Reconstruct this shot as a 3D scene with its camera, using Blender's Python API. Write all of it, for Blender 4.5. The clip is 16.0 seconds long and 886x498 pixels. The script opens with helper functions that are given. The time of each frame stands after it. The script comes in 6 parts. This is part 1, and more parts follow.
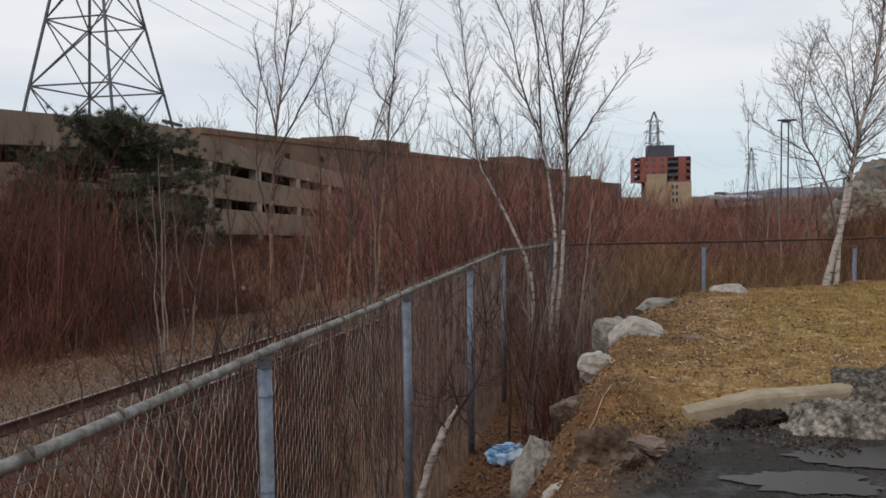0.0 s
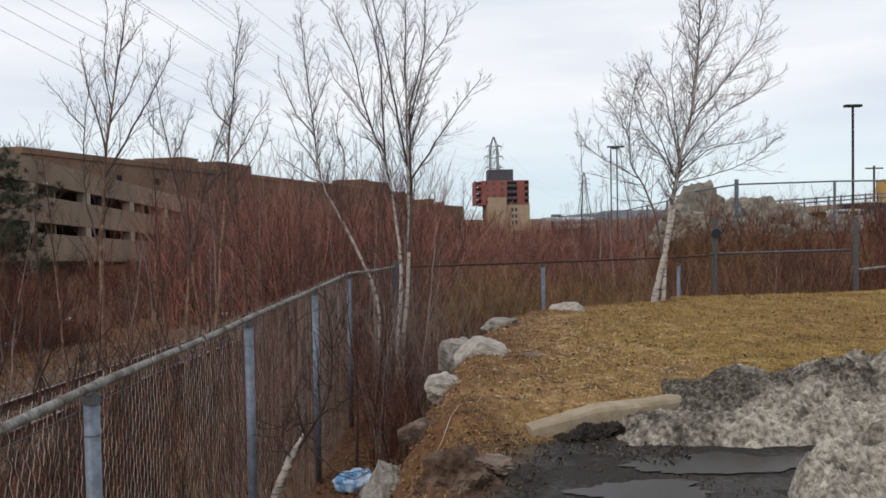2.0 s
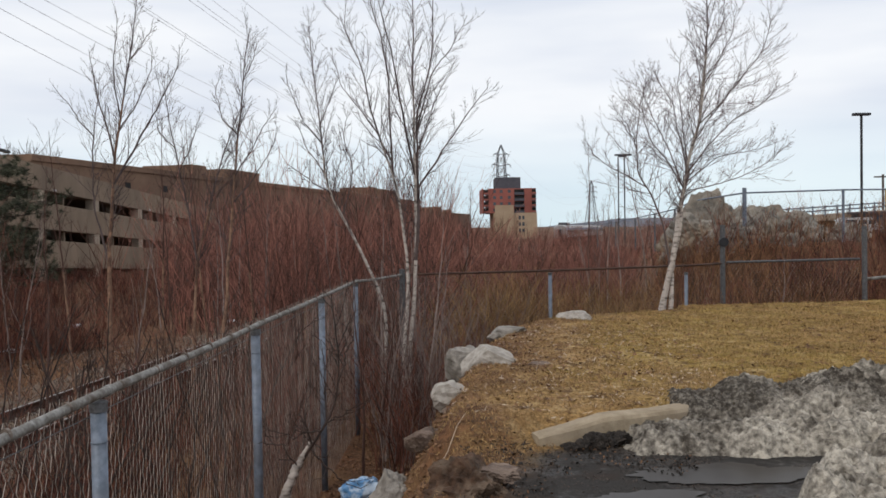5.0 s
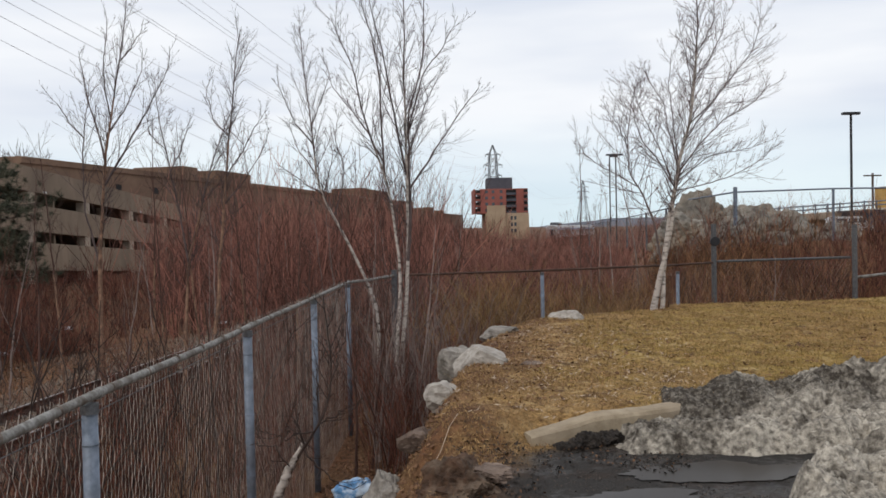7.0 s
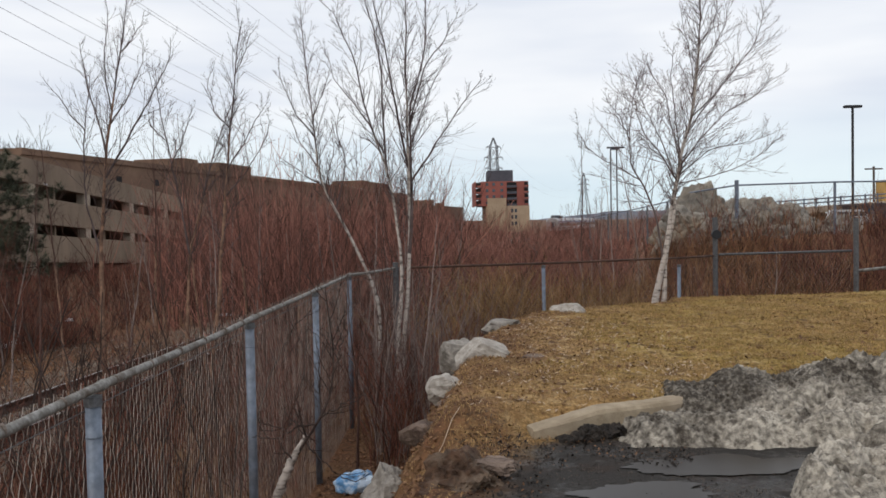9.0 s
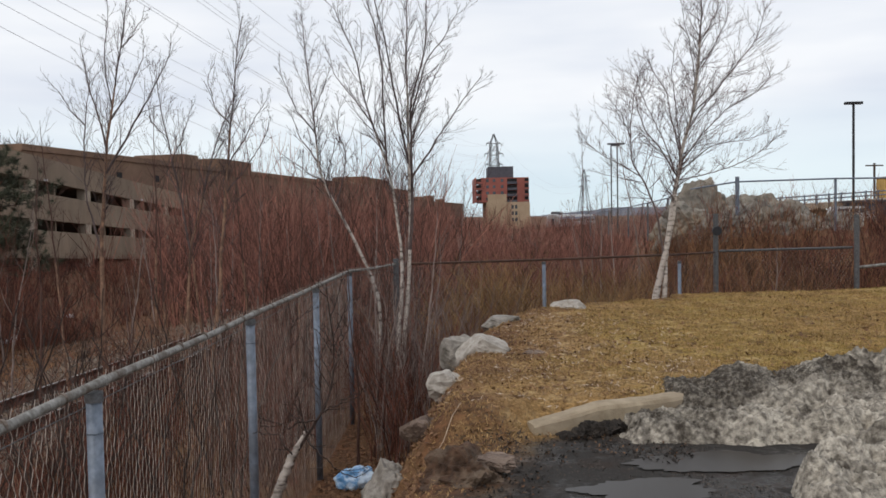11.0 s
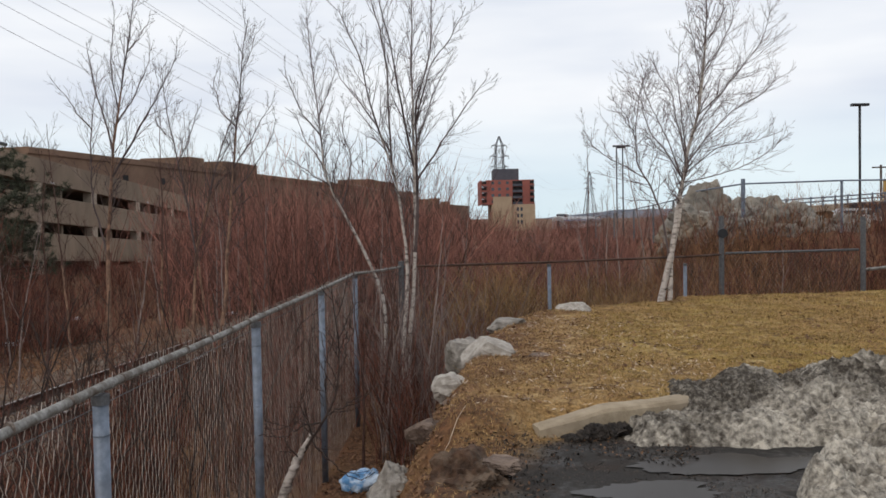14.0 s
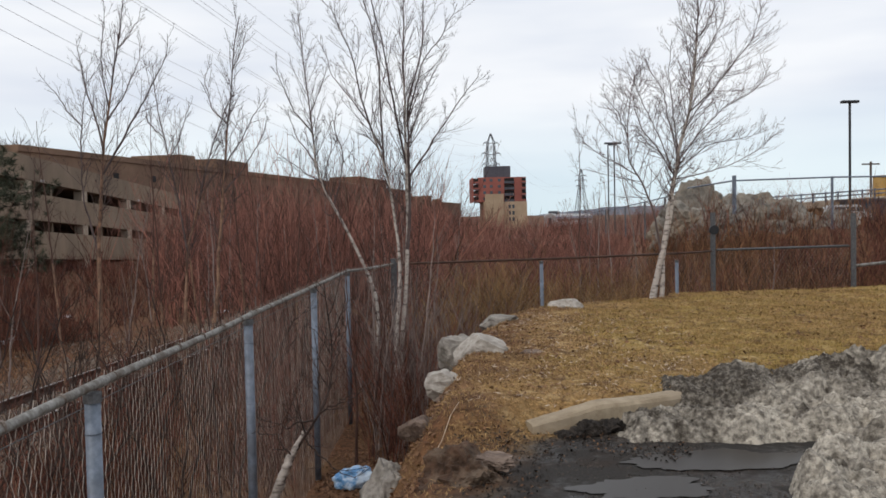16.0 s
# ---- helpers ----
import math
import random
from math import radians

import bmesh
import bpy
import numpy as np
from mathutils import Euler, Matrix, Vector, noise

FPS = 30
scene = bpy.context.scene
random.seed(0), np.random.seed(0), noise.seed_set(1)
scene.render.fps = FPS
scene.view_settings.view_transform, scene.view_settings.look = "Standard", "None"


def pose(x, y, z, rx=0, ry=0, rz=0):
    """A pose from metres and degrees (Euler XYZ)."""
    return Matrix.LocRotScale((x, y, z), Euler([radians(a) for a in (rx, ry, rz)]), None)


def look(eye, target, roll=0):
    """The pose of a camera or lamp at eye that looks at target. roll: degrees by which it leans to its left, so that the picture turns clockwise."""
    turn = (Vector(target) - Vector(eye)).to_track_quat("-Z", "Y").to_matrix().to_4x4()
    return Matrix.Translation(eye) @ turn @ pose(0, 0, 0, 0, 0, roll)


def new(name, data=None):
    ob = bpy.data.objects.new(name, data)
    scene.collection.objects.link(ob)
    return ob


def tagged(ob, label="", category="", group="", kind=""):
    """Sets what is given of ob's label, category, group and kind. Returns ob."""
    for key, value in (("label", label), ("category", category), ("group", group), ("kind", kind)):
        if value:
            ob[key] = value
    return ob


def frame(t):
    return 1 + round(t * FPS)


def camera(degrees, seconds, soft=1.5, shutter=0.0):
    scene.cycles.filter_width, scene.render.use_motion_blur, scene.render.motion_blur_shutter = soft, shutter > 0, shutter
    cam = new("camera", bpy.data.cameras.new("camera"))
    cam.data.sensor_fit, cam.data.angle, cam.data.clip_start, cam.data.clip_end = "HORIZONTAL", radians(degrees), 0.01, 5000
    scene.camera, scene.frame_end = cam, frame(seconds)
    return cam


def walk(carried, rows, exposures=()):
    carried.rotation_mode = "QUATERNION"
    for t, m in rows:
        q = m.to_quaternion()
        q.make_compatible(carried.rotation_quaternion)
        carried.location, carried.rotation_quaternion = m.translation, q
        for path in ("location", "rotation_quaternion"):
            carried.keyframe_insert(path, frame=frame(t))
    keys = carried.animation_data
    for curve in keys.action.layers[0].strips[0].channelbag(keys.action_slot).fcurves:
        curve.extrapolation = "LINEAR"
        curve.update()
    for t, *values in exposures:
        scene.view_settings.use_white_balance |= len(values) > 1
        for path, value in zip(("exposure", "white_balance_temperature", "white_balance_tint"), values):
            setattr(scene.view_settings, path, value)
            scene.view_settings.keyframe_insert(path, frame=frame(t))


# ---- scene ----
cam = camera(56.02, 16.0, soft=1.6)
EYE = 1.6
PATH = [
    (0.0, -0.006, -0.052, -0.003, -3.25, 0.73, 9.86),
    (0.1, 0.007, -0.001, 0.002, -3.17, 0.81, 8.11),
    (0.2, 0.006, -0.001, 0.004, -2.88, 0.80, 6.57),
    (0.3, 0.005, -0.000, 0.003, -2.41, 0.82, 5.22),
    (0.5, 0.016, -0.007, -0.008, -2.29, 0.87, 3.46),
    (0.7, 0.006, -0.001, 0.003, -2.64, 0.80, 2.28),
    (1.0, 0.003, 0.001, -0.011, -2.32, 0.96, 1.60),
    (1.5, 0.000, 0.005, -0.008, -2.23, 1.15, 0.01),
    (2.0, -0.012, 0.007, -0.009, -1.83, 1.01, -0.77),
    (2.5, -0.011, 0.019, -0.008, -1.82, 1.15, -0.41),
    (3.0, -0.010, 0.014, -0.008, -1.64, 1.11, -0.21),
    (3.5, -0.001, -0.000, -0.001, -1.60, 1.00, -0.00),
    (6.0, -0.014, 0.010, -0.006, -1.14, 0.97, -0.57),
    (6.5, -0.011, 0.010, -0.004, -1.17, 1.11, -0.70),
    (7.0, -0.007, 0.006, -0.007, -1.26, 1.16, -0.82),
    (7.5, -0.008, 0.007, -0.006, -1.35, 1.21, -0.72),
    (8.0, -0.011, 0.008, -0.005, -1.53, 1.24, -0.57),
    (8.5, -0.015, 0.009, -0.005, -1.68, 1.19, -0.69),
    (9.0, -0.024, 0.015, -0.005, -1.77, 1.05, -0.79),
    (11.5, -0.029, 0.019, -0.005, -2.09, 0.96, -0.74),
    (12.0, -0.030, 0.017, -0.004, -2.13, 1.00, -0.54),
    (12.5, -0.028, 0.016, -0.003, -2.08, 0.96, -0.46),
    (13.0, -0.027, 0.011, -0.002, -2.00, 0.90, -0.52),
    (13.5, -0.029, 0.012, -0.000, -1.91, 0.95, -0.47),
    (14.0, -0.025, 0.009, -0.002, -1.86, 1.05, -0.40),
    (14.5, -0.031, 0.012, -0.001, -1.82, 1.05, -0.45),
    (15.0, -0.029, 0.006, -0.002, -1.77, 1.11, -0.65),
    (15.5, -0.033, 0.013, -0.004, -1.90, 1.15, -0.84),
    (16.0, -0.032, 0.015, -0.006, -2.05, 1.16, -0.96),
]
walk(cam, [(t, pose(x, y, EYE + z, 90 + pitch, roll, yaw)) for t, x, y, z, pitch, roll, yaw in PATH],
     exposures=[(0.0, -0.12), (0.5, -0.06), (1.0, 0.01), (1.5, 0.04), (16.0, 0.04)])

# ---- sky and sun ----
world = bpy.data.worlds.new("overcast_sky")
scene.world = world
world.use_nodes = True
wn, wl = world.node_tree.nodes, world.node_tree.links
wn.clear()
w_out = wn.new("ShaderNodeOutputWorld")
w_bg = wn.new("ShaderNodeBackground")
w_sky = wn.new("ShaderNodeTexSky")
w_sky.sky_type, w_sky.sun_disc = "NISHITA", False
w_sky.sun_elevation, w_sky.sun_rotation = radians(38), radians(220)
w_sky.air_density, w_sky.dust_density = 1.0, 0.6
w_co = wn.new("ShaderNodeTexCoord")
w_map = wn.new("ShaderNodeMapping")
w_map.inputs["Scale"].default_value = (1.3, 1.3, 7.0)
w_map.inputs["Rotation"].default_value = (0.0, radians(-4), 0.0)
w_noise = wn.new("ShaderNodeTexNoise")
w_noise.inputs["Scale"].default_value = 1.7
w_noise.inputs["Detail"].default_value = 4.0
w_noise.inputs["Roughness"].default_value = 0.45
w_ramp = wn.new("ShaderNodeValToRGB")
w_ramp.color_ramp.elements[0].position, w_ramp.color_ramp.elements[0].color = 0.36, (6.6, 7.1, 8.05, 1)
w_ramp.color_ramp.elements[1].position, w_ramp.color_ramp.elements[1].color = 0.60, (8.65, 8.85, 9.2, 1)
w_sep = wn.new("ShaderNodeSeparateXYZ")
w_low = wn.new("ShaderNodeMapRange")
w_low.inputs["From Min"].default_value, w_low.inputs["From Max"].default_value = 0.0, 0.13
w_low.inputs["To Min"].default_value, w_low.inputs["To Max"].default_value = 0.90, 0.97
w_mix = wn.new("ShaderNodeMix")
w_mix.data_type = "RGBA"
wl.new(w_co.outputs["Generated"], w_map.inputs["Vector"])
wl.new(w_map.outputs["Vector"], w_noise.inputs["Vector"])
wl.new(w_noise.outputs["Fac"], w_ramp.inputs["Fac"])
wl.new(w_co.outputs["Generated"], w_sep.inputs["Vector"])
wl.new(w_sep.outputs["Z"], w_low.inputs["Value"])
wl.new(w_low.outputs["Result"], w_mix.inputs["Factor"])
wl.new(w_sky.outputs["Color"], w_mix.inputs["A"])
w_haze = wn.new("ShaderNodeMix")
w_haze.data_type = "RGBA"
w_haze.inputs["A"].default_value = (6.3, 7.9, 8.7, 1)
w_band = wn.new("ShaderNodeMapRange")
w_band.inputs["From Min"].default_value, w_band.inputs["From Max"].default_value = 0.01, 0.14
w_band.inputs["To Min"].default_value = 0.25
wl.new(w_sep.outputs["Z"], w_band.inputs["Value"])
wl.new(w_band.outputs["Result"], w_haze.inputs["Factor"])
wl.new(w_ramp.outputs["Color"], w_haze.inputs["B"])
wl.new(w_haze.outputs["Result"], w_mix.inputs["B"])
wl.new(w_mix.outputs["Result"], w_bg.inputs["Color"])
w_bg.inputs["Strength"].default_value = 0.106
wl.new(w_bg.outputs["Background"], w_out.inputs["Surface"])

sun_data = bpy.data.lights.new("sun", "SUN")
sun_data.energy, sun_data.angle, sun_data.color = 0.95, radians(14), (1.0, 0.92, 0.82)
sun = new("sun", sun_data)
sun.matrix_world = look((-25, -30, 34), (0, 0, 0))


# ---- materials ----
def material(name, low, high, scale=4.0, rough=0.85, bump=0.0, bump_scale=None, detail=6.0, metallic=0.0, tint=None,
             stain=None, stain_scale=0.6, stain_amount=0.5, stretch=(1, 1, 1), specular=0.3, contrast=0.3, island=0.0):
    """Two-colour noise with a second, larger stain and a fine relief. tint: the name of a per-point value that shifts the mix."""
    m = bpy.data.materials.new(name)
    m.use_nodes = True
    n, k = m.node_tree.nodes, m.node_tree.links
    b = n["Principled BSDF"]
    b.inputs["Roughness"].default_value, b.inputs["Metallic"].default_value = rough, metallic
    b.inputs["Specular IOR Level"].default_value = specular
    co = n.new("ShaderNodeTexCoord")
    mp = n.new("ShaderNodeMapping")
    mp.inputs["Scale"].default_value = stretch
    k.new(co.outputs["Object"], mp.inputs["Vector"])
    tex = n.new("ShaderNodeTexNoise")
    tex.inputs["Scale"].default_value, tex.inputs["Detail"].default_value = scale, detail
    tex.inputs["Roughness"].default_value = 0.65
    k.new(mp.outputs["Vector"], tex.inputs["Vector"])
    fac = tex.outputs["Fac"]
    ramp = n.new("ShaderNodeMapRange")
    ramp.inputs["From Min"].default_value, ramp.inputs["From Max"].default_value = 0.5 - contrast / 2, 0.5 + contrast / 2
    k.new(fac, ramp.inputs["Value"])
    fac = ramp.outputs["Result"]
    if tint or island:
        if tint:
            at = n.new("ShaderNodeAttribute")
            at.attribute_name = tint
            src = at.outputs["Fac"]
        else:
            src = n.new("ShaderNodeObjectInfo").outputs["Random"]
        mx = n.new("ShaderNodeMath")
        mx.operation = "MULTIPLY_ADD"
        mx.inputs[1].default_value, mx.inputs[2].default_value = 0.8, -0.4
        k.new(src, mx.inputs[0])
        ad = n.new("ShaderNodeMath")
        ad.operation, ad.use_clamp = "ADD", True
        k.new(mx.outputs[0], ad.inputs[0])
        k.new(fac, ad.inputs[1])
        fac = ad.outputs[0]
    mix = n.new("ShaderNodeMix")
    mix.data_type = "RGBA"
    mix.inputs["A"].default_value, mix.inputs["B"].default_value = (*low, 1), (*high, 1)
    k.new(fac, mix.inputs["Factor"])
    colour = mix.outputs["Result"]
    if stain:
        big = n.new("ShaderNodeTexNoise")
        big.inputs["Scale"].default_value, big.inputs["Detail"].default_value = stain_scale, 5.0
        k.new(mp.outputs["Vector"], big.inputs["Vector"])
        mr = n.new("ShaderNodeMapRange")
        mr.inputs["From Min"].default_value, mr.inputs["From Max"].default_value = 0.45, 0.7
        mr.inputs["To Max"].default_value = stain_amount
        k.new(big.outputs["Fac"], mr.inputs["Value"])
        mix2 = n.new("ShaderNodeMix")
        mix2.data_type = "RGBA"
        mix2.inputs["B"].default_value = (*stain, 1)
        k.new(colour, mix2.inputs["A"])
        k.new(mr.outputs["Result"], mix2.inputs["Factor"])
        colour = mix2.outputs["Result"]
    k.new(colour, b.inputs["Base Color"])
    if bump:
        fine = n.new("ShaderNodeTexNoise")
        fine.inputs["Scale"].default_value, fine.inputs["Detail"].default_value = bump_scale or scale * 3, 6.0
        k.new(mp.outputs["Vector"], fine.inputs["Vector"])
        bp = n.new("ShaderNodeBump")
        bp.inputs["Strength"].default_value, bp.inputs["Distance"].default_value = 0.8, bump
        k.new(fine.outputs["Fac"], bp.inputs["Height"])
        k.new(bp.outputs["Normal"], b.inputs["Normal"])
    return m


def bark_material():
    """White birch bark with dark lenticels and scars."""
    m = material("birch_bark", (0.36, 0.30, 0.26), (0.68, 0.62, 0.56), 9, 0.8, 0.004, 40, stain=(0.07, 0.05, 0.04), stain_scale=9.0,
                 stain_amount=1.0, stretch=(1, 1, 2.2), contrast=0.5)
    return m


M_STEM = material("red_brown_stems", (0.020, 0.0090, 0.0075), (0.49, 0.220, 0.165), 3, 0.9, tint="tint", contrast=0.9)
M_STEM_DARK = material("dark_scrub_stems", (0.019, 0.008, 0.006), (0.28, 0.108, 0.074), 3, 0.9, tint="tint", contrast=0.9)
M_STEM_TAN = material("tan_weed_stems", (0.032, 0.015, 0.009), (0.43, 0.225, 0.112), 3, 0.95, tint="tint", contrast=0.9)
M_TWIG = material("birch_twigs", (0.026, 0.015, 0.015), (0.10, 0.062, 0.060), 6, 0.85, tint="tint", contrast=0.5)
M_TWIG_PALE = material("pale_birch_limbs", (0.11, 0.078, 0.070), (0.33, 0.26, 0.23), 6, 0.85, tint="tint", contrast=0.5)
M_LIMB = material("grey_birch_limbs", (0.042, 0.029, 0.028), (0.15, 0.112, 0.105), 6, 0.85, tint="tint", contrast=0.5)
M_TWIG_RED = material("reddish_limbs", (0.034, 0.018, 0.015), (0.12, 0.064, 0.050), 6, 0.85, tint="tint", contrast=0.5)
M_TWIG_ROSE = material("rosy_birch_twigs", (0.060, 0.036, 0.034), (0.20, 0.130, 0.120), 6, 0.85, tint="tint", contrast=0.5)
M_BARK = bark_material()
M_BARK_RED = material("copper_bark", (0.13, 0.075, 0.050), (0.34, 0.20, 0.13), 10, 0.8, 0.004, 40, stain=(0.06, 0.035, 0.03), stain_scale=4, stain_amount=0.8)
M_NEEDLE = material("pine_needles", (0.030, 0.034, 0.022), (0.105, 0.108, 0.068), 2, 0.8, tint="tint", contrast=0.6)
M_GALV = material("galvanised_steel", (0.125, 0.15, 0.19), (0.22, 0.255, 0.31), 14, 0.55, 0.0008, 120, metallic=0.35, stain=(0.12, 0.12, 0.13), stain_scale=6,
                  stain_amount=0.5)
M_RAIL_PIPE = material("weathered_pipe", (0.13, 0.118, 0.102), (0.31, 0.30, 0.28), 30, 0.65, 0.0015, 90, metallic=0.2, stain=(0.085, 0.062, 0.045), stain_scale=9,
                       stain_amount=0.9)
M_CAP = material("dark_post_cap", (0.07, 0.07, 0.072), (0.15, 0.15, 0.155), 30, 0.6, 0.001, metallic=0.3)
M_WIRE = material("fence_wire", (0.10, 0.076, 0.060), (0.44, 0.37, 0.32), 5, 0.6, metallic=0.2, tint="tint")
M_STEEL_DARK = material("pylon_steel", (0.085, 0.09, 0.10), (0.16, 0.165, 0.18), 3, 0.6, metallic=0.3, contrast=0.5)
M_CABLE = material("power_cable", (0.30, 0.30, 0.33), (0.40, 0.40, 0.43), 1, 0.6)
M_POLE = material("black_pole", (0.018, 0.018, 0.02), (0.035, 0.035, 0.04), 4, 0.5)
M_CONCRETE = material("garage_concrete", (0.205, 0.148, 0.104), (0.285, 0.212, 0.152), 0.5, 0.9, 0.01, 6, stain=(0.12, 0.095, 0.075), stain_scale=0.15,
                      stain_amount=0.55, stretch=(1, 1, 0.45))
M_CONCRETE_LIGHT = material("pillar_concrete", (0.30, 0.24, 0.185), (0.40, 0.33, 0.26), 0.8, 0.9, 0.01, 6)
M_BRICKWALL = material("brown_brick", (0.15, 0.093, 0.064), (0.22, 0.138, 0.095), 0.3, 0.9, 0.01, 5, stain=(0.11, 0.07, 0.05), stain_scale=0.08)
M_TOWER_RED = material("red_brick", (0.25, 0.082, 0.066), (0.33, 0.115, 0.09), 0.25, 0.9, stain=(0.12, 0.045, 0.04), stain_scale=0.08)
M_TOWER_TAN = material("tan_render", (0.34, 0.25, 0.17), (0.42, 0.32, 0.22), 0.3, 0.9, stain=(0.28, 0.19, 0.12), stain_scale=0.1)
# Near-black: indoor and recess shade put into the colour; also the brick block's panes.
M_DARK = material("painted_shade_and_panes", (0.012, 0.011, 0.012), (0.03, 0.028, 0.028), 0.4, 0.9)
M_SLATE = material("dark_grey_cladding", (0.06, 0.06, 0.075), (0.09, 0.09, 0.105), 0.5, 0.7)
M_GLASS = material("window_glass", (0.03, 0.035, 0.045), (0.06, 0.07, 0.085), 0.5, 0.15, specular=0.6)
M_ROCK = material("grey_boulder", (0.15, 0.135, 0.12), (0.46, 0.42, 0.37), 6, 0.9, 0.04, 14, stain=(0.060, 0.050, 0.038), stain_scale=4.2, stain_amount=0.95, contrast=0.42)
M_ROCK_PALE = material("pale_boulder", (0.24, 0.21, 0.18), (0.56, 0.52, 0.465), 6, 0.9, 0.035, 12, stain=(0.12, 0.095, 0.07), stain_scale=4.5, stain_amount=0.85, contrast=0.42)
M_ROCK_DARK = material("brown_boulder", (0.075, 0.050, 0.040), (0.27, 0.20, 0.155), 6, 0.85, 0.035, 16, stain=(0.045, 0.03, 0.025), stain_scale=2.5, stain_amount=0.8)
M_ROCK_RUST = material("rusty_rock", (0.014, 0.009, 0.006), (0.115, 0.060, 0.034), 9, 0.85, 0.06, 18, stain=(0.24, 0.19, 0.14), stain_scale=5.0, stain_amount=0.6, contrast=0.45)
M_MOUND = material("rock_face", (0.10, 0.090, 0.078), (0.36, 0.33, 0.285), 1.2, 0.95, 0.08, 4, stain=(0.17, 0.115, 0.06), stain_scale=0.6, stain_amount=0.7)
M_CURB = material("kerb_concrete", (0.25, 0.195, 0.13), (0.37, 0.30, 0.21), 7, 0.9, 0.006, 50, stain=(0.24, 0.19, 0.14), stain_scale=2.5, stain_amount=0.6)
M_RUST = material("rusty_steel", (0.045, 0.024, 0.018), (0.10, 0.055, 0.04), 8, 0.8, 0.002, 60)
M_RAILHEAD = material("worn_rail_head", (0.22, 0.20, 0.19), (0.34, 0.32, 0.31), 6, 0.4, metallic=0.5)
M_TIE = material("old_tie_timber", (0.055, 0.042, 0.034), (0.12, 0.095, 0.08), 6, 0.9, 0.01, 20, stretch=(1, 6, 1))
M_GRAVEL = material("ballast_stone", (0.08, 0.064, 0.052), (0.28, 0.24, 0.20), 4, 0.95, tint="tint", contrast=0.5)
M_GRASS = material("dry_grass", (0.090, 0.050, 0.022), (0.51, 0.32, 0.140), 3, 0.95, tint="tint", contrast=0.6)
M_GRASS_GREEN = material("olive_grass", (0.095, 0.062, 0.014), (0.46, 0.315, 0.105), 3, 0.95, tint="tint", contrast=0.6)
M_LEAF = material("fallen_leaves", (0.075, 0.038, 0.022), (0.25, 0.135, 0.070), 3, 0.9, tint="tint", contrast=0.6)
M_STEEL_TRAIN = material("stainless_car_body", (0.30, 0.29, 0.29), (0.42, 0.41, 0.40), 2, 0.4, metallic=0.5)
M_BLUE = material("blue_paint", (0.015, 0.045, 0.17), (0.025, 0.065, 0.23), 2, 0.45)
M_YELLOW = material("yellow_cladding", (0.46, 0.28, 0.085), (0.55, 0.35, 0.12), 0.5, 0.8)
M_NAVY = material("dark_blue_cladding", (0.035, 0.05, 0.075), (0.06, 0.08, 0.11), 0.5, 0.7)
M_WHITE = material("white_paint", (0.42, 0.42, 0.42), (0.52, 0.52, 0.52), 1, 0.4)
M_TYRE = material("black_rubber", (0.02, 0.02, 0.02), (0.035, 0.035, 0.035), 4, 0.8)
M_DARKWOOD = material("dark_wet_bark", (0.020, 0.013, 0.011), (0.07, 0.046, 0.038), 12, 0.8, tint="tint")
M_STALK = material("bleached_stalk", (0.38, 0.29, 0.21), (0.56, 0.45, 0.34), 12, 0.9)
M_SOIL = material("black_wet_soil", (0.010, 0.008, 0.007), (0.045, 0.035, 0.028), 14, 0.8, 0.03, 30)
# Distance haze is mixed into this blue-grey.
M_HILL = material("far_wooded_hill", (0.12, 0.135, 0.165), (0.19, 0.20, 0.23), 0.05, 1.0)


# ---- mesh helpers ----
def raw_mesh(name, verts, faces, mat, smooth=False, tint=None):
    """A mesh from numpy arrays; all faces have the same number of corners."""
    verts, faces = np.asarray(verts, np.float32), np.asarray(faces, np.int32)
    me = bpy.data.meshes.new(name)
    me.vertices.add(len(verts))
    me.vertices.foreach_set("co", verts.ravel())
    corners = faces.shape[1]
    me.loops.add(faces.size)
    me.loops.foreach_set("vertex_index", faces.ravel())
    me.polygons.add(len(faces))
    me.polygons.foreach_set("loop_start", np.arange(0, faces.size, corners, dtype=np.int32))
    if smooth:
        me.polygons.foreach_set("use_smooth", np.ones(len(faces), bool))
    if tint is not None:
        me.attributes.new("tint", "FLOAT", "POINT").data.foreach_set("value", np.asarray(tint, np.float32))
    me.update(calc_edges=True)
    me.materials.append(mat)
    return me


def child(ob, parent):
    if parent is not None:
        ob.parent = parent
    return ob


def part(name, bm, mat, parent=None, label="", smooth=False):
    """Links a bmesh as one mesh object under a thing or a part."""
    me = bpy.data.meshes.new(name)
    bm.to_mesh(me)
    bm.free()
    if smooth:
        me.polygons.foreach_set("use_smooth", np.ones(len(me.polygons), bool))
    me.materials.append(mat)
    ob = child(new(name, me), parent)
    return tagged(ob, label) if label else ob


def box(bm, x0, x1, y0, y1, z0, z1, bevel=0.0, m=None):
    made = bmesh.ops.create_cube(bm, size=1.0)["verts"]
    for v in made:
        v.co = Vector(((x0 + x1) / 2 + v.co.x * (x1 - x0), (y0 + y1) / 2 + v.co.y * (y1 - y0), (z0 + z1) / 2 + v.co.z * (z1 - z0)))
    if bevel:
        edges = list({e for v in made for e in v.link_edges})
        made = bmesh.ops.bevel(bm, geom=edges, offset=bevel, segments=2, affect="EDGES", profile=0.5)["verts"]
    if m is not None:
        bmesh.ops.transform(bm, matrix=m, verts=list({v for v in made}))
    return bm


def boxed(*args, **kw):
    return box(bmesh.new(), *args, **kw)


def thing(name, label, category, m=None, group="", kind=""):
    ob = new(name)
    if m is not None:
        ob.matrix_world = m
    return tagged(ob, label, category, group, kind)


